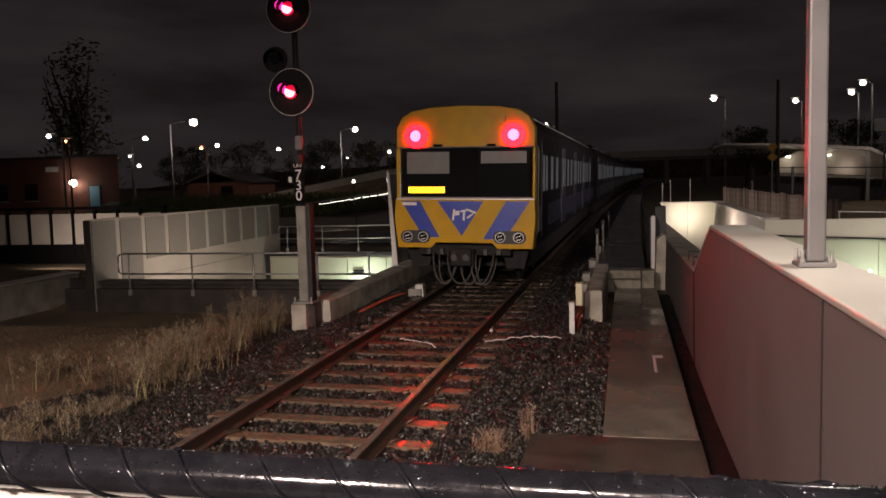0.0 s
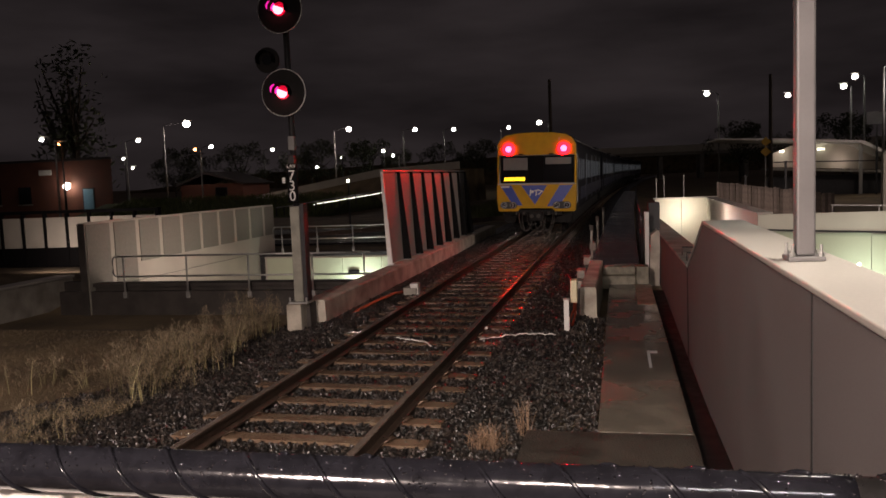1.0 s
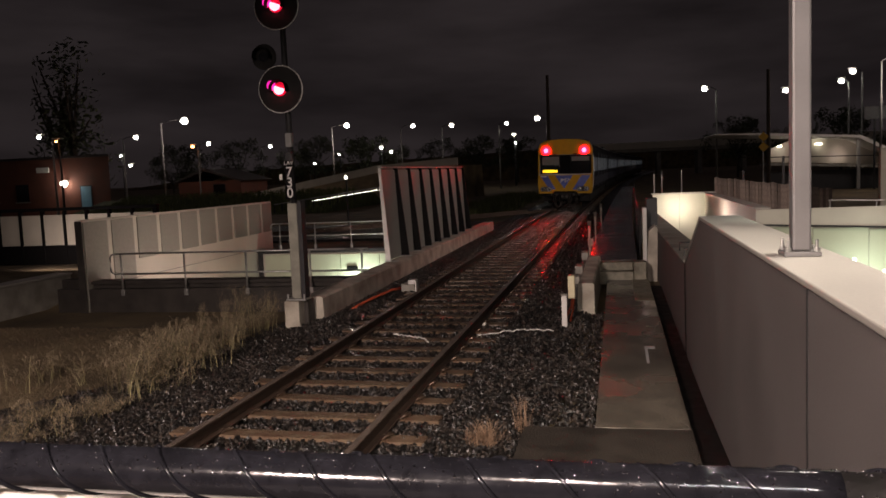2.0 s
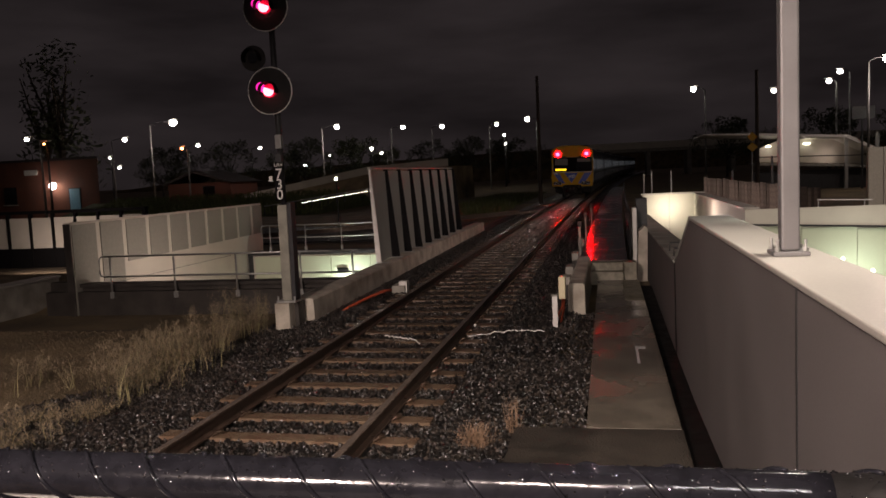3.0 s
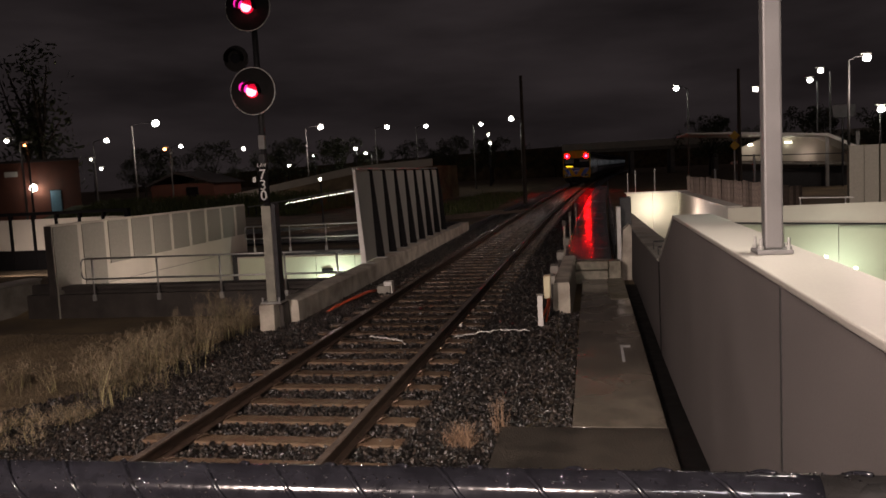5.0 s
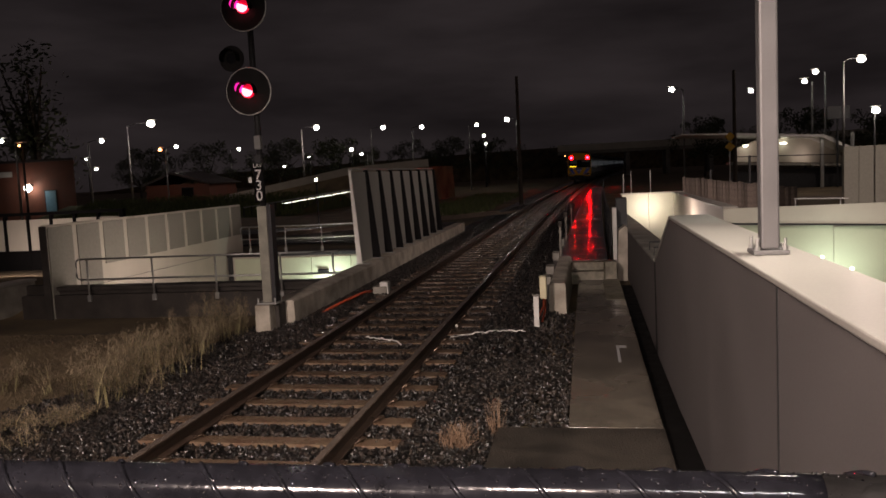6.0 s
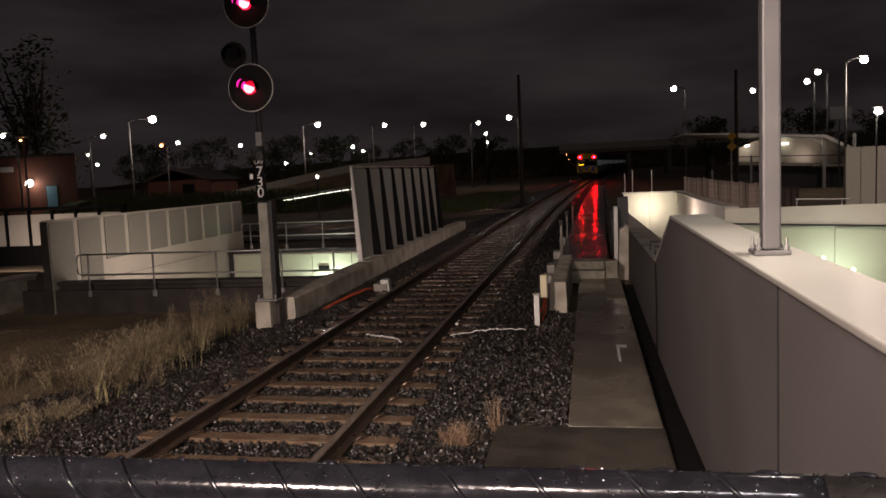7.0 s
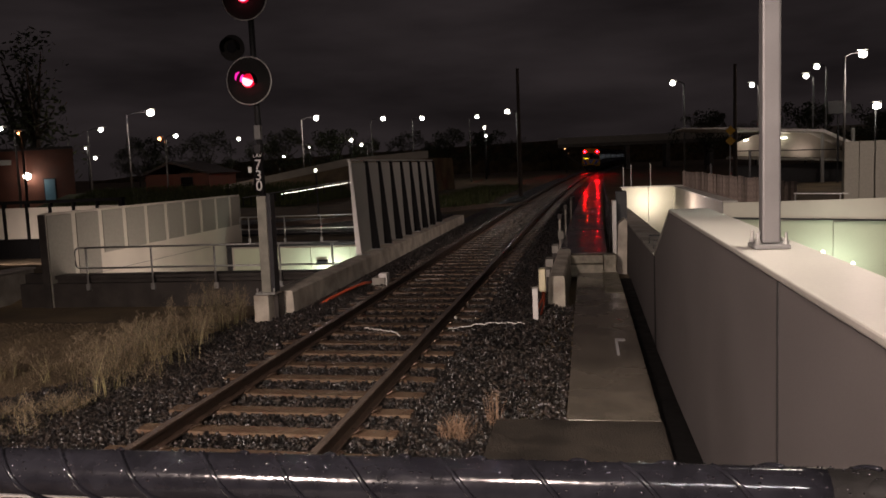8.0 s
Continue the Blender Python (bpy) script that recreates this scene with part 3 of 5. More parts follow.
def screen_west():
    """Leaning throw screen on the bridge kerb: grey sheets between tapered fins."""
    s = thing("bridge_screen", -5.9, 25, 0.11, "grey steel bridge screen with dark tapered fins", "screen")
    y0, step = 20.3, 1.42
    for i in range(8):
        ya, yb = y0 + step * i + 0.04, y0 + step * (i + 1) - 0.04
        bm = prism(bmesh.new(), [(-6.05, 2.52), (-6.01, 2.52), (-5.92, 0.13), (-5.96, 0.13)], "y", ya, yb)
        part("sheet", bm, M_SHEET, s)
    for i in range(9):
        y = y0 + step * i
        outline = [(-6.06, 2.56), (-5.94, 2.56), (-5.70, 0.12), (-5.96, 0.12)] if i else [(-6.06, 2.56), (-6.00, 2.56), (-5.83, 0.12), (-5.97, 0.12)]
        bm = prism(bmesh.new(), outline, "y", y - 0.035, y + 0.035)
        # end fin coloured pale for the light it catches; the rest near-black
        fin = part("fin", bm, M_WHITE if i == 0 else M_FIN, s, "end fin coloured pale for the light on it" if i == 0 else "dark tapered fin")
        part("foot_plate", box(-5.98, -5.62, y - 0.09, y + 0.09, 0.114, 0.135, 0.004), M_STEEL, fin)
    part("top_rail", box(-6.10, -5.99, y0, y0 + step * 8, 2.565, 2.61, 0.008), M_STEEL, s)


screen_west()


# ---------- railway track ----------
def track():
    tr = thing("railway_track", TRACK_X, 10, -0.17, "rusty single railway track on concrete sleepers", "railway track", kind="structure")
    head = [(-0.035, -0.004), (-0.030, 0.0), (0.030, 0.0), (0.035, -0.004), (0.035, -0.012), (-0.035, -0.012)]
    side = [(-0.036, -0.012), (0.036, -0.012), (0.034, -0.04), (0.010, -0.052), (0.010, -0.128), (0.070, -0.145), (0.070, -0.16),
            (-0.070, -0.16), (-0.070, -0.145), (-0.010, -0.128), (-0.010, -0.052), (-0.034, -0.04)]
    for u in (-0.835, 0.835):
        path = [on_track(u, y) for y in STATIONS]
        r = part("rail", sweep(bmesh.new(), side, path), M_RUST, tr, "rust-brown steel rail")
        part("rail_head", sweep(bmesh.new(), head, path), M_RAILTOP, r, "worn shiny rail head")
    me = mesh_of("sleeper", prism(bmesh.new(), [(-0.125, -0.20), (-0.11, 0.0), (-0.10, 0.008), (0.10, 0.008), (0.11, 0.0), (0.125, -0.20)], "x", -1.32, 1.32), M_SLEEPER)
    bm = bmesh.new()
    tube(bm, [(0.0, -0.06, 0.0), (0.05, -0.05, 0.035), (0.09, 0.0, 0.035), (0.05, 0.05, 0.035), (0.0, 0.06, 0.0), (-0.045, 0.02, 0.02)], 0.011, 6)
    clip_me = mesh_of("rail_clip", bm, M_CLIP)
    inv = tr.matrix_basis.inverted()
    for k in range(-44, 200):
        y = 7.24 + 0.652 * k
        sl = new("sleeper", me)
        sl.parent, sl.matrix_parent_inverse = tr, inv
        c = on_track(0, y, -0.168)
        lean = Matrix.Rotation(math.atan(CANT), 4, "Y")
        sl.matrix_basis = Matrix.Translation(c) @ lean @ pose(0, 0, 0, 0, 0, random.uniform(-0.6, 0.6))
        if -6 < k < 26:
            for u, turn in ((-0.835 - 0.075, 180), (-0.835 + 0.075, 0), (0.835 - 0.075, 180), (0.835 + 0.075, 0)):
                cl = new("rail_clip", clip_me)
                cl.parent, cl.matrix_parent_inverse = tr, inv
                cl.matrix_basis = Matrix.Translation(on_track(u, y, -0.155)) @ pose(0, 0, 0, 0, 0, turn)
    return tr


track()


def bed_height(x, y):
    """Top of the ballast bed."""
    u = x - TRACK_X - bend(y)
    z = rise(y) - 0.205 + 0.02 - u * CANT * 0.6
    if u < -1.45:
        z -= min(0.215, (-1.45 - u) * 0.15)
    if u > 1.5:
        z -= min(0.08, (u - 1.5) * 0.08)
    return z


def ballast():
    ys = [-24 + 6.5 * i for i in range(4)] + [2.5 + 1.0 * i for i in range(40)] + [45 + 8 * i for i in range(26)]
    bm = bmesh.new()
    us = (-3.6, -3.2, -2.9, -2.4, -2.0, -1.45, 0.0, 1.5, 2.0, 2.38)
    rows = []
    for y in ys:
        wide = 0.55 * min(4.0, max(0.0, 10.5 - y))
        rows.append([])
        for u in us:
            v = u - wide if u < -3.1 else u
            rows[-1].append(bm.verts.new((TRACK_X + bend(y) + v, y, bed_height(TRACK_X + bend(y) + v, y) - (0.35 if u == -3.6 else 0))))
    for a, b in zip(rows, rows[1:]):
        for i in range(len(us) - 1):
            bm.faces.new((a[i], a[i + 1], b[i + 1], b[i]))
    solid("ballast_bed", bm, M_BED, "dark wet gravel bed under the track", "ballast", "structure")
    # loose stones
    ico = bmesh.new()
    bmesh.ops.create_icosphere(ico, subdivisions=1, radius=1.0)
    base = np.array([v.co[:] for v in ico.verts])
    tri = np.array([[v.index for v in f.verts] for f in ico.faces])
    ico.free()
    rng = np.random.default_rng(7)
    shapes = [base * (1 + rng.uniform(-0.32, 0.25, (12, 1))) for _ in range(24)]
    verts, faces, count = [], [], 0
    zones = ((5.0, 11.0, 33000, 0.024), (11.0, 17.0, 14000, 0.028), (17.0, 30.0, 14000, 0.030), (30.0, 55.0, 9000, 0.036))
    for y0, y1, num, size in zones:
        for _ in range(num):
            y = rng.uniform(y0, y1)
            u = rng.uniform(-3.3 - (0.55 * (10.5 - y) if y < 10.5 else 0.0), 2.9)
            x = TRACK_X + bend(y) + u
            if x > -0.27 and y > 7.8 or x > -0.93 + rng.uniform(-0.1, 0.04) and y < 7.85 or x > -0.8 and y > 14.65:
                continue
            if u < -2.35 and y > 14.3:
                continue
            near = abs((y - 7.24 + 0.326) % 0.652 - 0.326)
            if abs(u) < 1.33 and near < 0.10 + rng.uniform(0, 0.03) and rng.random() < 0.93:
                continue
            if abs(abs(u) - 0.835) < 0.075:
                continue
            s = size * rng.uniform(0.6, 1.35)
            a, b, c = rng.uniform(0, 6.28, 3)
            ca, sa, cb, sb, cc, sc = math.cos(a), math.sin(a), math.cos(b), math.sin(b), math.cos(c), math.sin(c)
            rot = np.array([[ca * cb, ca * sb * sc - sa * cc, ca * sb * cc + sa * sc], [sa * cb, sa * sb * sc + ca * cc, sa * sb * cc - ca * sc], [-sb, cb * sc, cb * cc]])
            v = (shapes[rng.integers(24)] * np.array([1.0, 0.8, 0.65]) * s) @ rot.T
            z = bed_height(x, y) + rng.uniform(-0.2, 0.75) * s
            verts.append(v + np.array([x, y, z]))
            faces.append(tri + count)
            count += 12
    me = bpy.data.meshes.new("ballast_stones")
    me.from_pydata(np.concatenate(verts).tolist(), [], np.concatenate(faces).tolist())
    me.materials.append(M_STONE)
    tagged(new("ballast_stones", me), "dark wet crushed basalt ballast", "ballast", kind="stuff")


ballast()


# ---------- signal ----------
def text_mesh(name, body, size, material, m, depth=0.004):
    cu = bpy.data.curves.new(name, "FONT")
    cu.body, cu.size, cu.extrude, cu.align_x, cu.align_y = body, size, depth, "CENTER", "CENTER"
    tmp = bpy.data.objects.new(name, cu)
    scene.collection.objects.link(tmp)
    me = bpy.data.meshes.new_from_object(tmp.evaluated_get(bpy.context.evaluated_depsgraph_get()))
    bpy.data.objects.remove(tmp)
    me.name = name
    me.transform(m)
    me.materials.clear()
    me.materials.append(material)
    return me


def disc_head(s, x, y, z, r, lit):
    """A round signal head that faces south: black target with a pale rim, hood, lens."""
    bm = cyl(bmesh.new(), (x, y, z), (x, y + 0.03, z), r, seg=48)
    head = part("target", bm, M_TARGET, s, "black round signal target with a pale rim")
    ring = [(x + (r + 0.004) * math.cos(a), y + 0.012, z + (r + 0.004) * math.sin(a)) for a in [2 * math.pi * i / 48 for i in range(49)]]
    if lit:
        part("rim", tube(bmesh.new(), ring, 0.012, 6), M_WHITE, head)
    part("lamp_case", cyl(bmesh.new(), (x, y + 0.032, z), (x, y + 0.28, z), 0.15, 0.12, 24), M_BLACK, head)
    bm = bmesh.new()
    inner, outer = [], []
    for i in range(17):
        a = math.radians(-20 + 220 * i / 16)
        cx, cz = 0.15 * math.cos(a), 0.15 * math.sin(a)
        inner.append((bm.verts.new((x + cx, y - 0.002, z + cz)), bm.verts.new((x + cx, y - 0.17, z + cz))))
        outer.append((bm.verts.new((x + cx * 1.07, y - 0.002, z + cz * 1.07)), bm.verts.new((x + cx * 1.07, y - 0.17, z + cz * 1.07))))
    for i in range(16):
        bm.faces.new((inner[i][0], inner[i][1], inner[i + 1][1], inner[i + 1][0]))
        bm.faces.new((outer[i + 1][0], outer[i + 1][1], outer[i][1], outer[i][0]))
        bm.faces.new((inner[i][1], outer[i][1], outer[i + 1][1], inner[i + 1][1]))
    part("hood", bm, M_BLACK, head)
    if lit:
        bm = bmesh.new()
        bmesh.ops.create_uvsphere(bm, u_segments=24, v_segments=12, radius=0.125, matrix=Matrix.Translation((x, y - 0.012, z)) @ Matrix.Diagonal((1, 0.4, 1, 1)))
        part("lens", bm, G_SIGNAL, head, "glowing red lens")
        # the lit half of the lens is cut off by a slanting upper edge
        bm = prism(bmesh.new(), [(x + 0.005 + 0.098 * math.cos(a), z - 0.005 + 0.098 * math.sin(a)) for a in [math.radians(138 + 222 * i / 16) for i in range(17)]], "y", y - 0.085, y - 0.062)
        part("lamp_core", bm, G_SIGCORE, head, "white-hot centre of the red lens")
        # glowing magenta blob stands in for the reflection in the hood
        bm = bmesh.new()
        bmesh.ops.create_uvsphere(bm, u_segments=18, v_segments=10, radius=0.085, matrix=Matrix.Translation((x - 0.165, y - 0.02, z + 0.07)) @ Matrix.Diagonal((1, 0.3, 1.05, 1)))
        part("reflection_blob", bm, G_MAGENTA, head, "magenta reflection made as a glowing spot", True)
    else:
        part("lens", cyl(bmesh.new(), (x, y - 0.018, z), (x, y - 0.002, z), 0.09, seg=24), M_GLASSBLK, head)
    return head


def signal():
    sx, sy = -5.83, 13.95
    s = thing("railway_signal", sx, sy, -0.4, "two-headed railway signal showing red over red on a grey mast", "signal")
    base = part("base", box(-6.03, -5.74, 13.72, 14.12, -0.5, 0.13, 0.02), M_KERB, s, "stained concrete footing")
    part("foot_plate", box(-6.0, -5.62, 13.76, 14.1, 0.134, 0.17, 0.008), M_STEEL, base)
    for x in (-5.97, -5.65):
        for y in (13.79, 14.07):
            part("bolt", cyl(bmesh.new(), (x, y, 0.165), (x, y, 0.25), 0.018, seg=6), M_STEEL, base)
    part("column", box(-5.89, -5.71, 13.80, 13.86, 0.172, 1.93, 0.012), M_COLUMN, s, "pale grey lower column")
    part("column_flange", box(-5.706, -5.625, 13.80, 14.02, 0.172, 1.97, 0.01), M_STEEL_DK, s)
    part("column_web", box(-5.86, -5.71, 13.864, 14.0, 0.172, 1.90), M_STEEL_DK, s)
    part("mast", cyl(bmesh.new(), (-5.82, 13.97, 1.8), (-5.85, 13.97, 6.2), 0.055, seg=16), M_STEEL_DK, s, smooth=True)
    part("bracket", box(-5.86, -5.74, 13.82, 13.93, 2.95, 3.2, 0.01), M_STEEL_LAMP, s)
    part("bracket", box(-5.88, -5.76, 13.82, 13.93, 2.7, 2.86, 0.01), M_STEEL_DK, s)
    plate = part("number_plate", box(-5.93, -5.74, 13.86, 13.875, 2.00, 2.70, 0.006), M_BLACK, s, "black signal plate with white characters")
    for body, z, size in (("LAV", 2.66, 0.10), ("7", 2.49, 0.26), ("3", 2.30, 0.26), ("0", 2.11, 0.26)):
        me = text_mesh("lettering", body, size, M_WHITE, pose(-5.835, 13.855, z, 90))
        ob = new("lettering", me)
        ob.parent = plate
    part("reflector", box(-6.03, -5.97, 13.86, 13.88, 2.36, 2.46, 0.004), M_WHITE, s, "small white reflector")
    disc_head(s, -5.875, 13.78, 3.985, 0.41, True)
    disc_head(s, -5.865, 13.78, 5.455, 0.41, True)
    disc_head(s, -6.19, 13.86, 4.59, 0.23, False)


signal()


# ---------- lineside things ----------
def lineside():
    b = thing("track_box", -4.36, 16.9, -0.35, "small concrete track box with a white cover beside the rail", "track box")
    part("box_body", box(-4.62, -4.32, 16.75, 17.15, -0.4, 0.0, 0.02), M_CONC, b)
    cover = part("cover", box(-4.45, -4.27, 16.7, 16.9, 0.004, 0.10, 0.012), M_WHITE, b, "white cover")
    part("leg", box(-4.30, -4.27, 16.72, 16.88, -0.2, 0.0), M_WHITE, cover)
    c = thing("cable_conduit", -5.0, 15.8, -0.3, "orange cable conduit lying on the ballast", "conduit")
    part("pipe", tube(bmesh.new(), [(-4.62, 16.85, -0.10), (-4.75, 16.5, -0.08), (-4.95, 15.9, -0.14), (-5.12, 15.3, -0.21), (-5.2, 15.0, -0.27)], 0.030, 10), M_ORANGE, c, smooth=True)
    p = thing("junction_post", -0.95, 13.6, -0.4, "white lineside post with a cream junction box", "junction post")
    part("post", box(-0.93, -0.84, 13.28, 13.34, -0.45, 0.26, 0.01), M_WHITE, p)
    part("post_cap", box(-0.945, -0.825, 13.265, 13.355, 0.264, 0.29, 0.006), M_CONC, p)
    part("junction_box", box(-0.86, -0.74, 13.95, 14.15, 0.10, 0.50, 0.02), M_CREAMBOX, p, "cream junction box")
    part("back_bar", box(-0.82, -0.78, 14.155, 14.2, -0.45, 0.4), M_STEEL, p)
    part("conduit", tube(bmesh.new(), [(-0.79, 13.98, 0.12), (-0.80, 13.93, -0.02), (-0.86, 13.7, -0.12), (-0.9, 13.45, -0.2), (-0.9, 13.42, -0.38)], 0.022, 8), M_ORANGE, p, "orange conduit", True)
    part("conduit", tube(bmesh.new(), [(-0.77, 14.0, 0.12), (-0.78, 13.94, -0.1), (-0.82, 13.75, -0.25), (-0.92, 13.5, -0.35)], 0.02, 8), M_ORANGE, p, "orange conduit", True)
    # pale frayed rope across the track
    rng = random.Random(5)
    for name, x0, x1, y0, y1 in (("rope", -3.45, -2.78, 11.95, 11.5), ("rope", -2.12, -1.02, 11.95, 12.6)):
        r = thing(name, x0, y0, -0.2, "frayed white rope lying across the ballast", "rope")
        pts = []
        for i in range(23):
            t = i / 22
            x, y = x0 + (x1 - x0) * t, y0 + (y1 - y0) * t + 0.12 * math.sin(3.1 * t) + rng.uniform(-0.025, 0.025)
            pts.append((x, y, bed_height(x, y) + 0.045 + rng.uniform(0, 0.03)))
        part("strand", tube(bmesh.new(), pts, 0.010, 6), M_WHITE, r)
    s = thing("pale_stone", -1.95, 12.65, -0.2, "single pale stone on the ballast", "stone")
    bm = bmesh.new()
    bmesh.ops.create_icosphere(bm, subdivisions=2, radius=0.028, matrix=Matrix.Translation((-2.17, 12.9, -0.14)))
    part("stone_body", bm, M_WHITE, s)


lineside()


def painted_mark():
    m = thing("painted_mark", 0.4, 11.2, -0.2, "thin grey tick mark on the wet path", "marking")
    # two thin grey strokes laid just above the path
    part("stroke", box(0.34, 0.375, 10.55, 11.55, -0.199, -0.1965), M_MARK, m)
    part("stroke", box(0.379, 0.48, 11.40, 11.55, -0.199, -0.1965), M_MARK, m)
    s = thing("far_signal", -3.5, 150, 0, "distant signal with small amber lamps", "signal")
    part("post", cyl(bmesh.new(), (-3.5, 150.3, 0), (-3.5, 150.3, 4.8), 0.07, seg=8), M_STEEL_DK, s)
    for x, z, r in ((-3.7, 4.6, 0.08), (-3.2, 3.75, 0.05)):
        bm = bmesh.new()
        bmesh.ops.create_uvsphere(bm, u_segments=10, v_segments=6, radius=r, matrix=Matrix.Translation((x, 150, z)))
        part("lens", bm, G_ORANGE, s, smooth=True)


painted_mark()


def light_pole():
    p = thing("light_pole", 1.14, 5.35, 1.745, "square grey painted light pole bolted to the coping", "light pole")
    plate = part("base_plate", box(1.01, 1.225, 5.245, 5.465, 1.747, 1.775, 0.006), M_POLE, p)
    for x in (1.035, 1.20):
        for y in (5.265, 5.445):
            part("bolt", cyl(bmesh.new(), (x, y, 1.77), (x, y, 1.85), 0.010, seg=8), M_STEEL, plate)
            part("nut", cyl(bmesh.new(), (x, y, 1.776), (x, y, 1.80), 0.019, seg=6), M_STEEL, plate)
    part("shaft", box(1.066, 1.178, 5.30, 5.412, 1.777, 5.3, 0.014), M_POLE, p)
    part("stiffener", prism(bmesh.new(), [(1.03, 1.777), (1.064, 1.777), (1.064, 1.86)], "y", 5.34, 5.36), M_POLE, p)
    part("arm", box(1.184, 1.296, 5.32, 5.38, 5.16, 5.22), M_POLE, p)
    part("luminaire", box(1.20, 1.54, 5.2, 5.5, 5.23, 5.32, 0.02), M_POLE, p)


light_pole()


def near_rail():
    """The wrapped fence rail in front of the viewer."""
    r = thing("fence_rail", 0, 1.06, 0.9, "black plastic-wrapped fence rail wet with rain", "fence rail")
    y, z, rad = 1.045, 1.910, 0.036
    part("pipe", tube(bmesh.new(), [(-1.5 + 1.78 * i / 60, y, z) for i in range(61)], rad, 32), M_WRAP, r, smooth=True)
    # overlapping spiral edges of the wrap
    rng = random.Random(3)
    x = -1.45
    while x < 0.2:
        bm = bmesh.new()
        pts = []
        for i in range(33):
            a = 2 * math.pi * i / 32
            pts.append((x + 0.20 * (1 - i / 32), y + (rad + 0.0008) * math.sin(a), z + (rad + 0.0008) * math.cos(a)))
        part("wrap_edge", tube(bm, pts, 0.0036, 8), M_WRAP, r, smooth=True)
        x += rng.uniform(0.095, 0.135)
    bm = bmesh.new()
    for i in range(12):
        bmesh.ops.create_icosphere(bm, subdivisions=2, radius=rng.uniform(0.012, 0.026), matrix=Matrix.Translation((0.31 + 0.03 * i + rng.uniform(-0.02, 0.02), y + rng.uniform(-0.02, 0.02), z + rng.uniform(-0.022, 0.022))) @ Matrix.Diagonal((1.8, 1, 1, 1)))
    part("taped_end", tube(bm, [(0.27, y, z - 0.003), (1.0, y, z - 0.004)], 0.0375, 20), M_NEAR_BLACK, r, "lumpy taped end", True)
    # rain drops
    bm = bmesh.new()
    for _ in range(520):
        a, px = rng.uniform(-1.35, 0.5), rng.uniform(-1.0, 0.34)
        s = rng.uniform(0.0007, 0.0022)
        bmesh.ops.create_icosphere(bm, subdivisions=1, radius=s, matrix=Matrix.Translation((px, y + rad * math.sin(a), z + rad * math.cos(a))) @ Matrix.Diagonal((1.2, 1, 1, 1)))
    part("rain_water", bm, M_DROP, r, "clear rain drops", True, "stuff")
    part("post", cyl(bmesh.new(), (-1.4, y, 0.9), (-1.4, y, z), 0.03), M_WRAP, r)
    part("post", cyl(bmesh.new(), (0.8, y, 0.9), (0.8, y, z), 0.03), M_WRAP, r)
    s = thing("white_sign", -0.9, 1.1, 1.5, "white sheet fixed under the fence rail", "sign")
    part("sheet", box(-1.45, -0.35, 1.088, 1.095, 1.35, 1.888, 0.002), M_WHITE, s)
    solid("platform", box(-1.55, 0.9, -4.0, 1.4, -0.4, 0.9, 0.02), M_CONC_DARK, "concrete platform under the viewer", "platform", "structure")


near_rail()


# ---------- plants ----------
def blades(name, spots, label, material, category="grass"):
    """Thin bent stalks joined into one mesh; spots: x, y, z, height, lean x, lean y, width."""
    verts, faces = [], []
    for x, y, z, h, lx, ly, w in spots:
        k = len(verts)
        a = random.uniform(0, 3.14)
        cx, cy = math.cos(a) * w, math.sin(a) * w
        for t in (0.0, 0.45, 0.8):
            bx_, by_ = x + lx * t * t, y + ly * t * t
            ww = 1 - 0.55 * t
            verts += [(bx_ - cx * ww, by_ - cy * ww, z + h * t), (bx_ + cx * ww, by_ + cy * ww, z + h * t)]
        verts.append((x + lx, y + ly, z + h))
        faces += [(k, k + 1, k + 3, k + 2), (k + 2, k + 3, k + 5, k + 4), (k + 4, k + 5, k + 6)]
    me = bpy.data.meshes.new(name)
    me.from_pydata(verts, [], faces)
    me.materials.append(material)
    return tagged(new(name, me), label, category, kind="stuff")


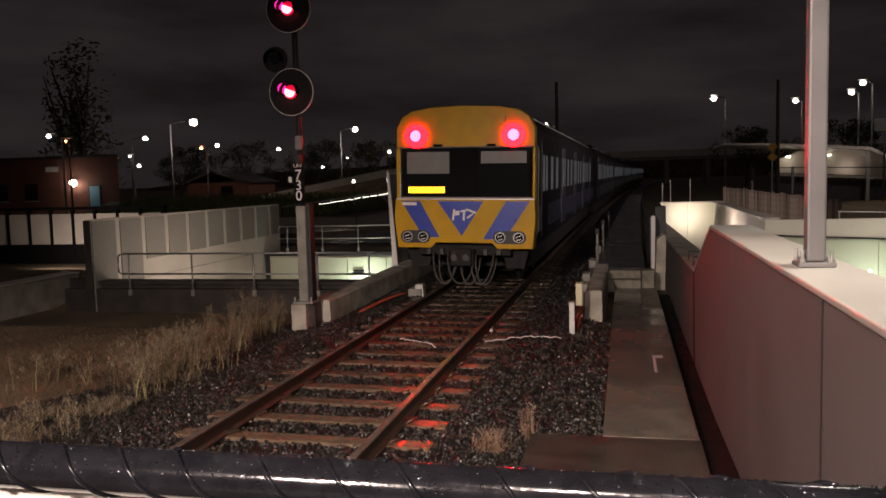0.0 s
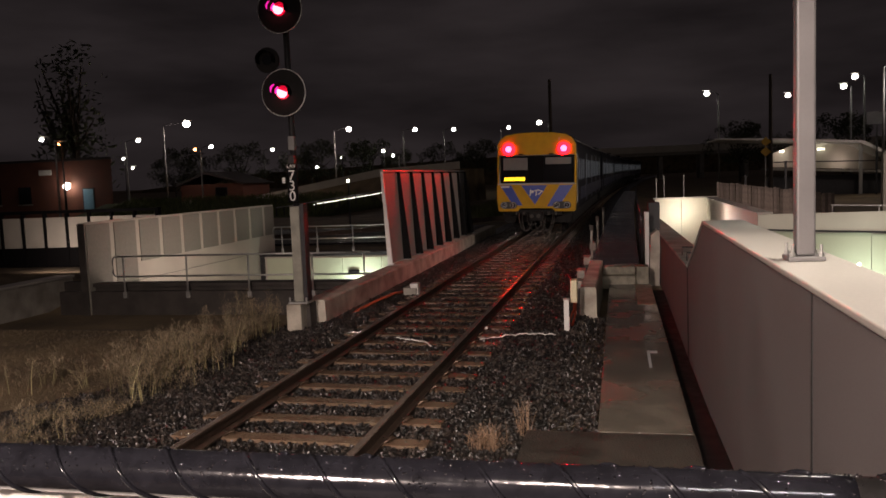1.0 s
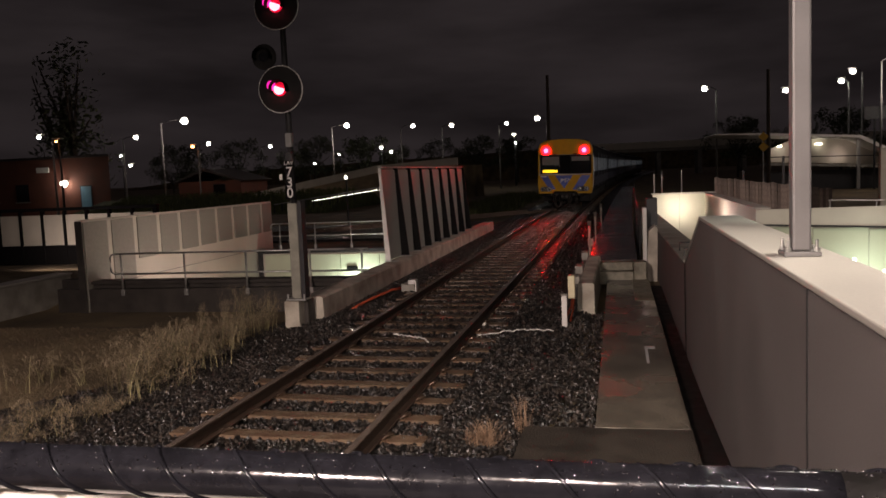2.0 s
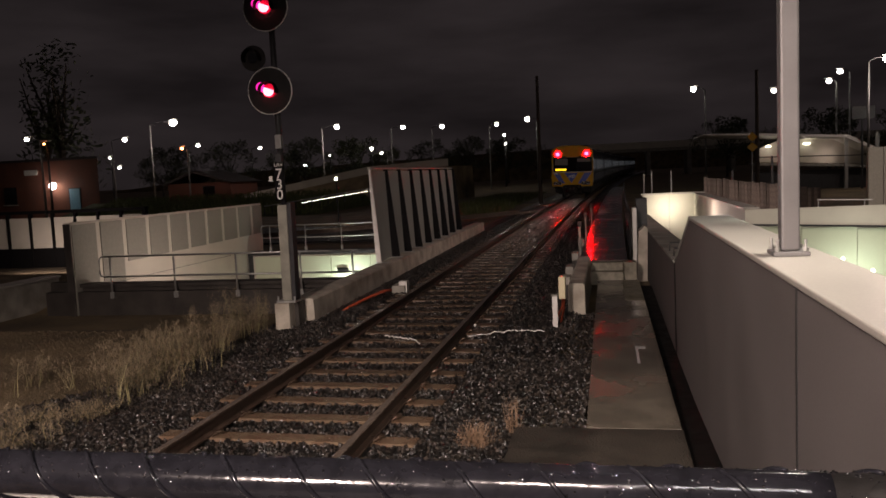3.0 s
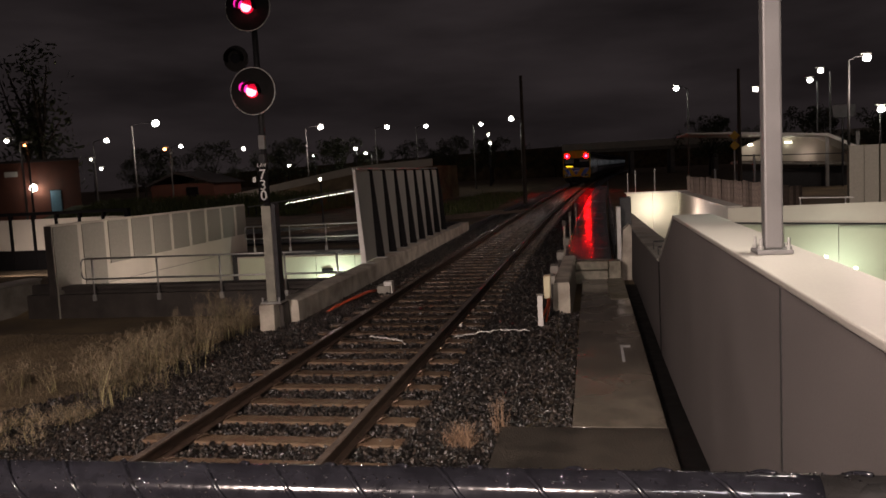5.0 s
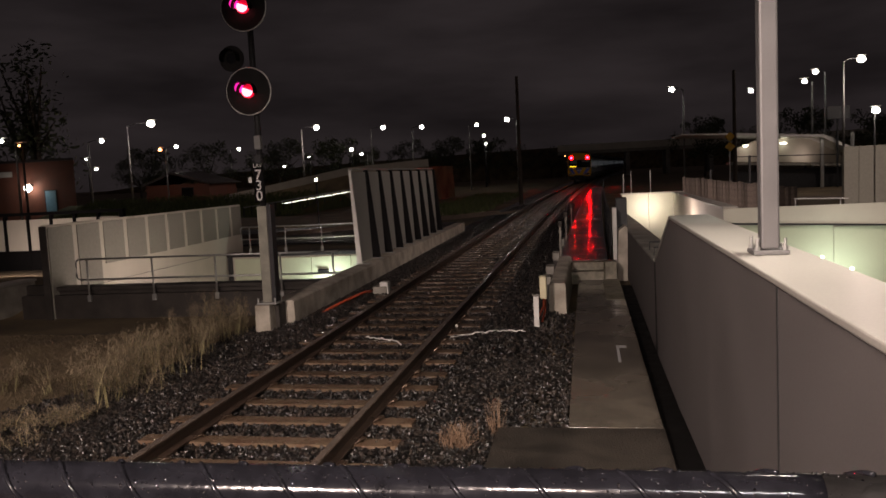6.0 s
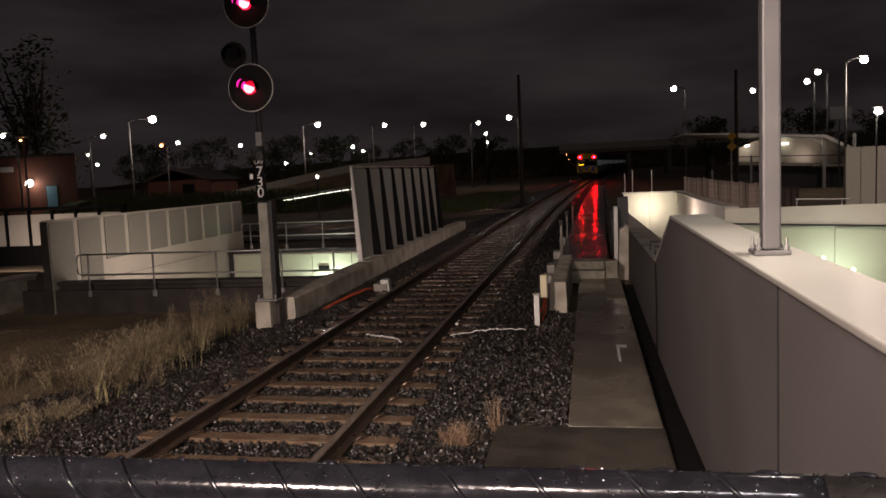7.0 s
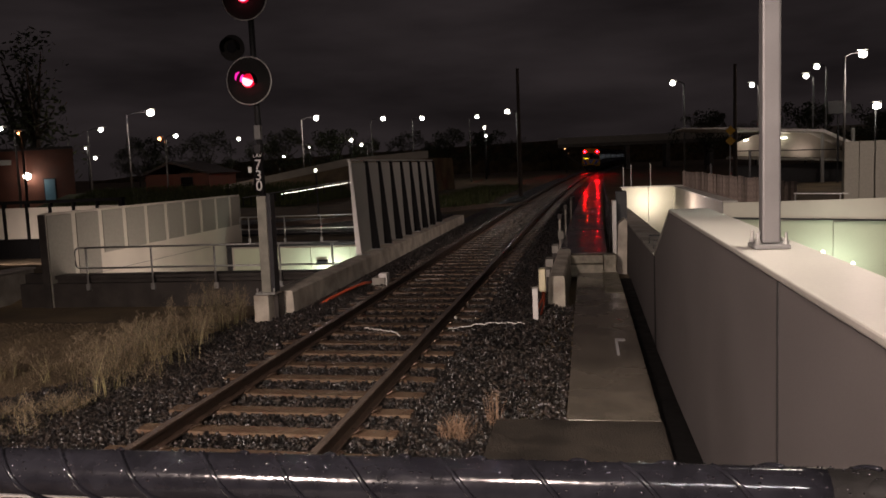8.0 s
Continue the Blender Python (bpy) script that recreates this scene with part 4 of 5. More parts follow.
def plants():
    rng = random.Random(11)
    # tall weeds: bare pale stalks below, feathery brown heads above
    stalks, heads = [], []
    clumps = []
    for _ in range(46):
        t = rng.random() ** 0.8
        y = 8.6 + 5.4 * t
        clumps.append((-6.15 - 0.2 * t + rng.gauss(-0.1, 0.26), y, rng.uniform(0.40, 0.78) + 0.12 * t))
    for _ in range(10):
        clumps.append((rng.uniform(-8.2, -6.9), rng.uniform(9.3, 12.6), rng.uniform(0.3, 0.6)))
    for _ in range(14):
        clumps.append((rng.uniform(-7.4, -5.9), rng.uniform(6.9, 8.6), rng.uniform(0.14, 0.34)))
    for x, y, h in clumps:
        for _ in range(rng.randint(4, 9)):
            px, py = x + rng.gauss(0, 0.09), y + rng.gauss(0, 0.09)
            hh = h * rng.uniform(0.65, 1.15)
            lx, ly = rng.gauss(0.02, 0.14), rng.gauss(0, 0.10)
            stalks.append((px, py, -0.44, hh, lx, ly, rng.uniform(0.003, 0.006)))
            for _ in range(rng.randint(30, 60)):
                q = rng.uniform(0.5, 1.0)
                spread = 0.09 * (1.25 - q) + 0.03
                heads.append((px + lx * q * q + rng.gauss(0, spread * 0.5), py + ly * q * q + rng.gauss(0, spread * 0.5), -0.44 + hh * q, rng.uniform(0.02, 0.085),
                              rng.gauss(0, spread), rng.gauss(0, spread), rng.uniform(0.0015, 0.004)))
        for _ in range(12):
            heads.append((x + rng.gauss(0, 0.2), y + rng.gauss(0, 0.2), -0.44, rng.uniform(0.05, 0.22), rng.gauss(0, 0.07), rng.gauss(0, 0.07), rng.uniform(0.002, 0.004)))
    blades("weed_stalks", stalks, "pale upright stalks of tall dry weeds beside the ballast", M_STALK)
    blades("weed_heads", heads, "feathery brown seed heads of tall dry weeds", M_STRAW)
    spots = []
    for _ in range(32000):
        x, y = rng.uniform(-16, -6.6), rng.uniform(7.4, 14.0)
        if x > -6.4 - 0.55 * max(0.0, 10.5 - y) + rng.gauss(0, 0.15):
            continue
        spots.append((x, y, -0.43, rng.uniform(0.015, 0.06), rng.gauss(0, 0.05), rng.gauss(0, 0.05), rng.uniform(0.003, 0.006)))
    blades("dry_grass", spots, "thin short dry grass on brown earth", M_THATCH)
    spots = []
    for _ in range(260):
        spots.append((-1.28 + rng.gauss(0, 0.07), 7.35 + rng.gauss(0, 0.07), -0.28, rng.uniform(0.08, 0.3), rng.gauss(0, 0.09), rng.gauss(0, 0.09), 0.004))
    for _ in range(60):
        spots.append((-0.98 + rng.gauss(0, 0.05), 7.9 + rng.gauss(0, 0.1), -0.28, rng.uniform(0.08, 0.42), rng.gauss(0, 0.05), rng.gauss(0, 0.05), 0.003))
    blades("weed_tuft", spots, "small dry weed tuft growing in the ballast", M_TUFT)
    spots = []
    for _ in range(9000):
        x, y = rng.uniform(-44, -22), rng.uniform(59, 67)
        spots.append((x, y, -0.4 + 1.55 * (y - 58) / 8, rng.uniform(0.1, 0.45), rng.gauss(0, 0.1), rng.gauss(0, 0.1), 0.03))
    for _ in range(5000):
        x, y = rng.uniform(-12, -6.5), rng.uniform(48, 90)
        spots.append((x, y, -0.35, rng.uniform(0.2, 0.6), rng.gauss(0, 0.1), rng.gauss(0, 0.1), 0.02))
    blades("verge_grass", spots, "rough green verge grass", M_GRASS)


plants()


def tree(seed, height, spread, tall=False):
    """A tapered trunk with limbs and a crown of many small leaf clumps, built at the origin."""
    rng = random.Random(seed)
    t = thing("tree", 0, 0, 0, "dark leafy tree against the night sky", "tree", group="background trees")
    bm = cyl(bmesh.new(), (0, 0, -1.0), (0.1, 0, height * 0.45), 0.04 * height * 0.6, 0.018 * height, 9)
    tips = []
    for i in range(9):
        a, r = rng.uniform(0, 6.28), spread * rng.uniform(0.35, 0.8)
        p0 = (0.05, 0, height * rng.uniform(0.25, 0.45))
        p1 = (r * math.cos(a), r * math.sin(a), height * rng.uniform(0.5, 0.9))
        cyl(bm, p0, p1, 0.012 * height, 0.004 * height, 6)
        tips.append(p1)
    part("trunk", bm, M_BARK, t)
    verts, faces = [], []
    for i in range(30 if tall else 46):
        a, r = rng.uniform(0, 6.28), spread * math.sqrt(rng.random())
        zc = height * (rng.uniform(0.35, 0.98) if not tall else rng.uniform(0.15, 1.0))
        r *= (1.15 - abs(zc / height - 0.6) * 1.5) if not tall else (1.05 - 0.75 * zc / height)
        cx, cy = r * math.cos(a), r * math.sin(a)
        cr = height * rng.uniform(0.07, 0.13)
        for _ in range(26 if tall else 60):
            d = Vector((rng.gauss(0, 1), rng.gauss(0, 1), rng.gauss(0, 0.8))).normalized() * cr * rng.uniform(0.5, 1.1)
            n1 = Vector((rng.gauss(0, 1), rng.gauss(0, 1), rng.gauss(0, 1))).normalized()
            n2 = n1.orthogonal().normalized()
            s = height * rng.uniform(0.012, 0.028)
            c = Vector((cx, cy, zc)) + d
            k = len(verts)
            verts += [c - n1 * s, c + n2 * s * 0.5, c + n1 * s, c - n2 * s * 0.5]
            faces.append((k, k + 1, k + 2, k + 3))
    me = bpy.data.meshes.new("crown")
    me.from_pydata([v[:] for v in verts], [], faces)
    me.materials.append(M_LEAF)
    ob = new("crown", me)
    ob.parent = t
    return t


def trees():
    kinds = [tree(1, 9, 4.5), tree(2, 7, 4.0), tree(3, 19, 4.2, True)]
    spots = {0: [(-58, 118), (-47, 122), (-40, 128), (-33, 150), (-25, 148), (-19, 160), (18, 130), (30, 120), (-72, 125)],
             1: [(-66, 112), (-36, 132), (-28, 155), (-14, 170), (-8, 190), (25, 128), (40, 118), (-52, 126), (34, 104), (50, 110)],
             2: [(-62, 84), (-70, 92)]}
    rng = random.Random(4)
    for k, places in spots.items():
        for i, (x, y) in enumerate(places):
            s = pose(x, y, 0.0, 0, 0, rng.uniform(0, 360))
            if i == 0:
                kinds[k].matrix_basis = s
            else:
                copy_thing(kinds[k], s)


trees()


# ---------- street lamps ----------
def street_lamp(x, y, z, arm, material=None, size=0.24):
    p = thing("street_lamp", x + arm, y, 0, "tall steel street lamp with a glowing head", "street lamp", group="street lamps")
    base = 0.0 + 0.004 * max(0, min(y, 200) - 20) - 0.45
    if arm:
        part("pole", cyl(bmesh.new(), (x + arm, y, base), (x + arm, y, z - 0.1), 0.11, 0.06, 10), M_STEEL_LAMP, p, smooth=True)
        part("arm", tube(bmesh.new(), [(x + arm, y, z - 0.1), (x + arm * 0.6, y, z + 0.12), (x + arm * 0.2, y, z + 0.14)], 0.04, 6), M_STEEL_DK, p)
    else:
        part("pole", cyl(bmesh.new(), (x, y + 0.3, base), (x, y + 0.3, z), 0.10, 0.06, 10), M_STEEL_DK, p, smooth=True)
    head = part("luminaire", box(x - 0.35, x + 0.35, y + 0.02, y + 0.45, z + 0.16 + size * 0.3, z + 0.26 + size * 0.3, 0.04), M_STEEL, p)
    bm = bmesh.new()
    bmesh.ops.create_uvsphere(bm, u_segments=14, v_segments=8, radius=size * 0.72, matrix=Matrix.Translation((x, y, z)) @ Matrix.Diagonal((1.08, 1, 0.9, 1)))
    part("lens", bm, material or G_WHITE, head, smooth=True)


for x, y, z, arm, size in ((-49.2, 62.1, 7.0, 1.3, 0.24), (-54.2, 84.6, 8, -1.7, 0.34), (-58.7, 90.0, 5.0, -0.8, 0.24), (-44.1, 77.8, 9, -2.7, 0.5),
                           (-56.4, 105.8, 8, -1.5, 0.36), (-55.2, 124, 8, -1.5, 0.36), (-52.3, 136.4, 5, -1.1, 0.5), (-33.5, 99.1, 9, -2.0, 0.44),
                           (-36.8, 125.5, 7, 0, 0.34), (-33.3, 118.8, 6, 0.9, 0.26), (-26.9, 107.4, 9, -1.7, 0.38), (-22.2, 110.7, 9, -1.4, 0.38),
                           (-14.9, 113.5, 9, -1.1, 0.32), (-15.4, 125.5, 8, 0, 0.26), (-16.3, 134.5, 7, 0, 0.26), (-9.9, 105.8, 9, 1.2, 0.42),
                           (7.9, 77.2, 9, 1.0, 0.32), (16.1, 84.2, 9, 0.6, 0.3), (19.4, 77.5, 9, 0.6, 0.3), (20.9, 79.8, 10, 0.8, 0.32),
                           (19.4, 62.4, 9, -1.2, 0.36), (21.3, 65.3, 5.5, 0, 0.36), (-29.9, 85.4, 5, 0, 0.1), (-56.6, 85.0, 6, 0, 0.16)):
    street_lamp(x, y, z, arm, None, size)
# three posts out of view, added beside the unseen lamps
street_lamp(-3.4, -6.6, 6.3, -1.2, None, 0.2)
street_lamp(-0.40, -2.5, 5.6, -0.8, None, 0.16)
street_lamp(14.4, 15.6, 8.2, 0.8, None, 0.3)
street_lamp(-51.0, 91.6, 7.0, 0.7, G_ORANGE, 0.28)
street_lamp(-41.4, 54.1, 6.0, 0, G_ORANGE, 0.12)


# ---------- background buildings ----------
def brick_building():
    b = thing("brick_building", -54, 72, 0, "long red brick building with a pale blue door", "building")
    part("wall", prism(bmesh.new(), [(-75, 70), (-48, 70), (-54.5, 78), (-81, 78)], "z", -0.5, 5.4), M_BRICK, b)
    part("roof", prism(bmesh.new(), [(-75.4, 69.6), (-47.7, 69.6), (-54.5, 78.2), (-81.4, 78.2)], "z", 5.404, 5.62), M_ROOF, b)
    part("parapet", box(-75.2, -47.9, 69.9, 69.996, 5.0, 5.4), M_BRICK, b)
    d = part("door", box(-51.2, -50.1, 69.92, 69.99, 0.3, 2.6, 0.02), M_BLUEDOOR, b, "pale blue door")
    part("frame", box(-51.3, -50.0, 69.95, 69.998, 0.3, 2.7), M_STEEL_DK, d)
    part("sign_board", box(-56, -54.6, 69.9, 69.99, 4.1, 4.6), M_WHITE, b)
    for x in (-58.5, -62, -66):
        w = part("window", box(x, x + 1.4, 69.93, 69.99, 1.3, 3.0), M_GLASSBLK, b)
        part("sill", box(x - 0.1, x + 1.5, 69.85, 69.99, 1.18, 1.296), M_CONC, w)
    l = part("wall_lamp", box(-52.75, -52.45, 69.5, 69.99, 3.1, 3.3, 0.03), M_STEEL, b)
    bm = bmesh.new()
    bmesh.ops.create_uvsphere(bm, u_segments=12, v_segments=8, radius=0.34, matrix=Matrix.Translation((-52.6, 69.4, 2.95)))
    part("lens", bm, G_WHITE, l, smooth=True)
    lamp("lamp_building", "POINT", (-52.6, 68.3, 2.9), (-53, 70, 0), 24, WARM, 0.2)


brick_building()


def house():
    h = thing("house", -51, 98, 0, "small dark house with a gabled roof", "house")
    part("wall", box(-55.2, -46.6, 95, 103, -0.3, 2.7), M_BRICK, h)
    part("roof", prism(bmesh.new(), [(-55.9, 2.66), (-51.4, 4.3), (-45.9, 2.66), (-46.4, 2.55), (-51.4, 4.0), (-55.4, 2.55)], "y", 94.5, 103.5), M_ROOF, h)
    w = part("window", box(-50.3, -48.8, 94.9, 94.99, 1.0, 2.2), M_GLASSBLK, h)
    part("frame", box(-50.4, -48.7, 94.95, 94.998, 0.9, 2.3), M_STEEL_DK, w)


house()


def grass_bank():
    solid("grass_bank", prism(bmesh.new(), [(58, -0.45), (61.5, 0.25), (66, 1.15), (72, 0.9), (76, -0.45)], "x", -46, -22), M_TURF, "low green grass bank", "bank", "structure")


grass_bank()


def road_ramp():
    """A road climbing to an overbridge beyond the path, with a pale barrier."""
    pts = [(-46, 80, -0.35), (-39.5, 80, 0.0), (-37.5, 80, 0.5), (-24, 80, 2.75), (-15.6, 80, 3.2)]
    bm = bmesh.new()
    top = [(bm.verts.new((x, y, z)), bm.verts.new((x + 1.5, y + 6, z)), bm.verts.new((x, y - 0.3 - z * 1.6, -0.45)), bm.verts.new((x + 1.5, y + 7, -0.45))) for x, y, z in pts]
    for a, b in zip(top, top[1:]):
        bm.faces.new((a[0], b[0], b[1], a[1]))
        bm.faces.new((a[2], b[2], b[0], a[0]))
        bm.faces.new((a[1], b[1], b[3], a[3]))
    bm.faces.new([top[0][i] for i in (0, 1, 3, 2)]), bm.faces.new([top[-1][i] for i in (0, 2, 3, 1)])
    bmesh.ops.recalc_face_normals(bm, faces=bm.faces[:])
    solid("road_ramp", bm, M_DIRT, "grassy embankment carrying a road up to a bridge", "embankment", "structure")
    f = thing("road_barrier", -30, 82, 1.0, "pale concrete road barrier along the embankment", "barrier")
    for (xa, ya, za), (xb, yb, zb) in zip(pts, pts[1:]):
        bm = bmesh.new()
        vs = [bm.verts.new(p) for p in ((xa, ya, za), (xb, yb, zb), (xb, yb, zb + 0.75), (xa, ya, za + 0.75), (xa, ya + 0.3, za), (xb, yb + 0.3, zb), (xb, yb + 0.3, zb + 0.75), (xa, ya + 0.3, za + 0.75))]
        for q in ((0, 1, 2, 3), (5, 4, 7, 6), (3, 2, 6, 7), (1, 0, 4, 5), (0, 3, 7, 4), (2, 1, 5, 6)):
            bm.faces.new([vs[i] for i in q])
        part("segment", bm, M_CREAM, f)
    # rail of the nearer ramp, its lit line put in as glowing dashes
    g = thing("ramp_rail", -17, 45, 0.5, "lit handrail with slim posts on a ramp", "rail")
    for i in range(22):
        x = -17.6 + 0.225 * i
        z = 1.08 + 0.128 * (x + 17.6)
        part("glow_dash", tube(bmesh.new(), [(x, 45, z), (x + 0.17, 45, z + 0.022)], 0.013, 6), G_WARM, g, "short glowing dash for the bright rail")
    part("top_rail", tube(bmesh.new(), [(-20.0, 44.95, 0.95), (-12.6, 44.95, 1.84)], 0.03, 8), M_STEEL, g)
    for i in range(15):
        x = -20.0 + 0.5 * i
        part("post", box(x, x + 0.06, 44.9, 44.96, 0.45 + 0.12 * (x + 20), 0.95 + 0.12 * (x + 20)), M_STEEL_DK, g)
    # white bollard caps, put in as glowing boxes
    for x in (-15.5, -13.4):
        c = part("bollard_light", box(x, x + 0.09, 45.1, 45.19, -0.4, 2.5, 0.02), M_STEEL_DK, g)
        part("lens", box(x - 0.03, x + 0.12, 45.05, 45.1, 2.3, 2.48), G_WARM, c)


road_ramp()


def second_line():
    """Another pair of rails west of the screen, wet and shining."""
    t = thing("siding_track", -16, 38, -0.3, "wet siding rails on dark ballast", "railway track", kind="structure")
    for x in (-17.0, -15.4):
        part("rail", sweep(bmesh.new(), [(-0.035, 0), (0.035, 0), (0.035, 0.14), (-0.035, 0.14)], [(x - 3, 33.0, -0.25), (x + 3, 38.0, -0.2), (x + 12, 46.0, 0.0)]), M_RAILTOP, t)
    part("bed", box(-24, -7, 33, 43.5, -0.5, -0.27), M_BED, t, "dark gravel")


second_line()


def station_canopy():
    b = thing("station_canopy", 15, 72, 0, "white curved station canopy lit from below", "canopy")
    part("roof", prism(bmesh.new(), [(7.9, 4.7), (12, 4.55), (19, 4.05), (21.0, 3.0), (24, 2.6), (24, 2.4), (20.8, 2.8), (18.8, 3.85), (12, 4.38), (7.9, 4.6)], "y", 70, 78), M_WHITE, b)
    part("back_wall", prism(bmesh.new(), [(12.7, 2.2), (12.95, 3.35), (14.4, 3.95), (17.5, 4.0), (20.0, 3.7), (21.0, 2.9), (21.8, 1.65)], "y", 74.0, 74.3), M_CREAM, b, "brightly lit curved back wall")
    part("floor_slab", prism(bmesh.new(), [(12.0, 1.95), (21.6, 1.4), (21.6, 1.6), (12.0, 2.15)], "y", 70.6, 73.9), M_CONC, b)
    part("lower_wall", box(12.0, 21.4, 71.5, 72, -1.0, 1.38), M_STEEL_DK, b)
    for x in (18.9, 21.2):
        part("post", box(x - 0.12, x + 0.12, 70.3, 70.54, -1.0, 4.1), M_STEEL, b)
    part("rail", tube(bmesh.new(), [(12.2, 70.3, 2.6), (20.6, 70.3, 2.4)], 0.04), M_STEEL_DK, b)
    part("ceiling_light", box(13.4, 13.75, 73.5, 73.7, 3.45, 3.58), G_WARM, b)
    part("ceiling_light", box(16.4, 16.9, 73.5, 73.7, 3.5, 3.62), G_WARM, b)
    lamp("lamp_canopy", "AREA", (18.2, 73.0, 2.3), (18.2, 74, 2.9), 6, WARM, 0.6, 0.3)
    lamp("lamp_canopy_end", "AREA", (13.6, 72.8, 3.2), (13.6, 74, 3.2), 5, WARM, 0.4, 0.3)
    s = thing("sign_board", 20.3, 69, 0, "grey sign board on a post", "sign")
    part("board", box(18.9, 20.6, 68.9, 69.0, 5.2, 6.2, 0.02), M_STEEL_DK, s)
    part("post", cyl(bmesh.new(), (19.7, 69.1, -0.5), (19.7, 69.1, 6.0), 0.08), M_STEEL_DK, s)
    y = thing("warning_sign", 10.0, 60, 0, "yellow diamond warning sign", "sign")
    for z in (4.0, 3.3):
        part("plate", prism(bmesh.new(), [(9.65, z), (10.0, z + 0.35), (10.35, z), (10.0, z - 0.35)], "y", 59.8, 59.85), M_YELLOW, y)
    part("post", cyl(bmesh.new(), (10.0, 59.95, -0.4), (10.0, 59.95, 4.3), 0.05), M_STEEL, y)


station_canopy()


def paling_fence():
    f = thing("paling_fence", 6, 34, 0.2, "weathered grey timber paling fence", "fence")
    me = mesh_of("paling", box(-0.055, 0.055, -0.01, 0.01, 0.0, 1.35), M_TIMBER)
    rng = random.Random(9)
    x = 3.9
    inv = f.matrix_basis.inverted()
    while x < 8.2:
        ob = new("paling", me)
        ob.parent, ob.matrix_parent_inverse = f, inv
        t = (x - 3.9) / 4.3
        ob.matrix_basis = pose(x, 34 + rng.uniform(-0.01, 0.01), 0.42 - 0.62 * t + rng.uniform(-0.03, 0.03), 0, rng.uniform(-1, 1), 0)
        x += 0.118
    part("rail", prism(bmesh.new(), [(3.85, 0.75), (8.2, 0.15), (8.2, 0.23), (3.85, 0.83)], "y", 34.02, 34.07), M_TIMBER, f)
    for x, z in ((4.9, 2.0), (6.4, 2.5)):
        part("post", box(x, x + 0.08, 34.08, 34.16, -0.4, z), M_STEEL_DK, f)
    w = thing("noise_wall", 10, 30, 0, "pale ribbed noise wall", "wall", kind="structure")
    for i in range(12):
        part("panel", box(8.75 + 0.5 * i, 9.22 + 0.5 * i, 29.95 + (0.05 if i % 2 else 0.0), 30.2, -0.4, 2.62, 0.01), M_GREY_PANEL, w)
    r = thing("handrail", 7.6, 29, 0.3, "short galvanised handrail behind the fence", "handrail")
    part("top_rail", tube(bmesh.new(), [(7.0, 29.5, 0.92), (8.75, 29.5, 0.86)], 0.025), M_STEEL, r)
    part("post", cyl(bmesh.new(), (7.05, 29.5, -0.3), (7.05, 29.5, 0.92), 0.025), M_STEEL, r)
    part("post", cyl(bmesh.new(), (8.5, 29.5, -0.3), (8.5, 29.5, 0.86), 0.025), M_STEEL, r)
    for x, y, top in ((1.75, 33.2, 2.1), (2.5, 33.2, 2.1), (1.45, 33.2, 2.0)):
        p = thing("fence_post", x, y, 0, "slim pale fence post behind the end wall", "post", group="fence posts")
        part("shaft", cyl(bmesh.new(), (x, y, -0.35), (x, y, top), 0.022, seg=8), M_STEEL, p)


paling_fence()


def far_bridge():
    b = thing("overbridge", 12, 185, 0, "distant concrete overbridge across the line", "bridge", kind="structure")
    part("deck", box(-6, 60, 180, 190, 5.3, 6.6), M_CONC, b)
    part("parapet", box(-6, 60, 179.7, 179.99, 6.0, 7.4), M_CREAM, b)
    for x in (8.5, 17, 26):
        part("pier", box(x, x + 0.9, 181, 189, 0, 5.296), M_CONC, b)
    for x, y, h in ((-4.8, 60, 9.2), (10.35, 60, 8.6)):
        p = thing("timber_pole", x, y, 0, "dark timber utility pole", "utility pole", group="utility poles")
        part("shaft", cyl(bmesh.new(), (x, y, -0.4), (x, y, h), 0.16, 0.11, 10), M_BARK, p)
    solid("embankment_far", prism(bmesh.new(), [(-60, -0.4), (-40, 4.5), (-7, 5.4), (-1, 1.0), (-1, -0.4)], "y", 195, 230), M_DIRT, "dark distant embankment", "embankment", "structure")
    solid("hill_far", prism(bmesh.new(), [(-300, -0.4), (-200, 9.0), (-60, 12.5), (40, 14.5), (130, 12.0), (260, 13.5), (420, -0.4)], "y", 430, 520), M_DIRT, "dark low hill on the horizon", "hill", "structure")


far_bridge()


# ---------- train ----------
CAR = 23.4


def body_profile(w, lo, shoulder, top, n=6):
    """Half-rounded cross-section of a carriage, closed."""
    pts = [(-w * 0.96, lo), (w * 0.96, lo), (w, lo + 0.25), (w, shoulder - 0.25)]
    pts += [(w - 0.42 + 0.42 * math.cos(a), shoulder - 0.25 + 0.42 * math.sin(a)) for a in [math.radians(90 * i / n) for i in range(1, n)]]
    pts += [(0.7, top - 0.03), (0, top), (-0.7, top - 0.03)]
    pts += [(-w + 0.42 - 0.42 * math.cos(a), shoulder - 0.25 + 0.42 * math.sin(a)) for a in [math.radians(90 * i / n) for i in range(n - 1, 0, -1)]]
    pts += [(-w, shoulder - 0.25), (-w, lo + 0.25)]
    return pts


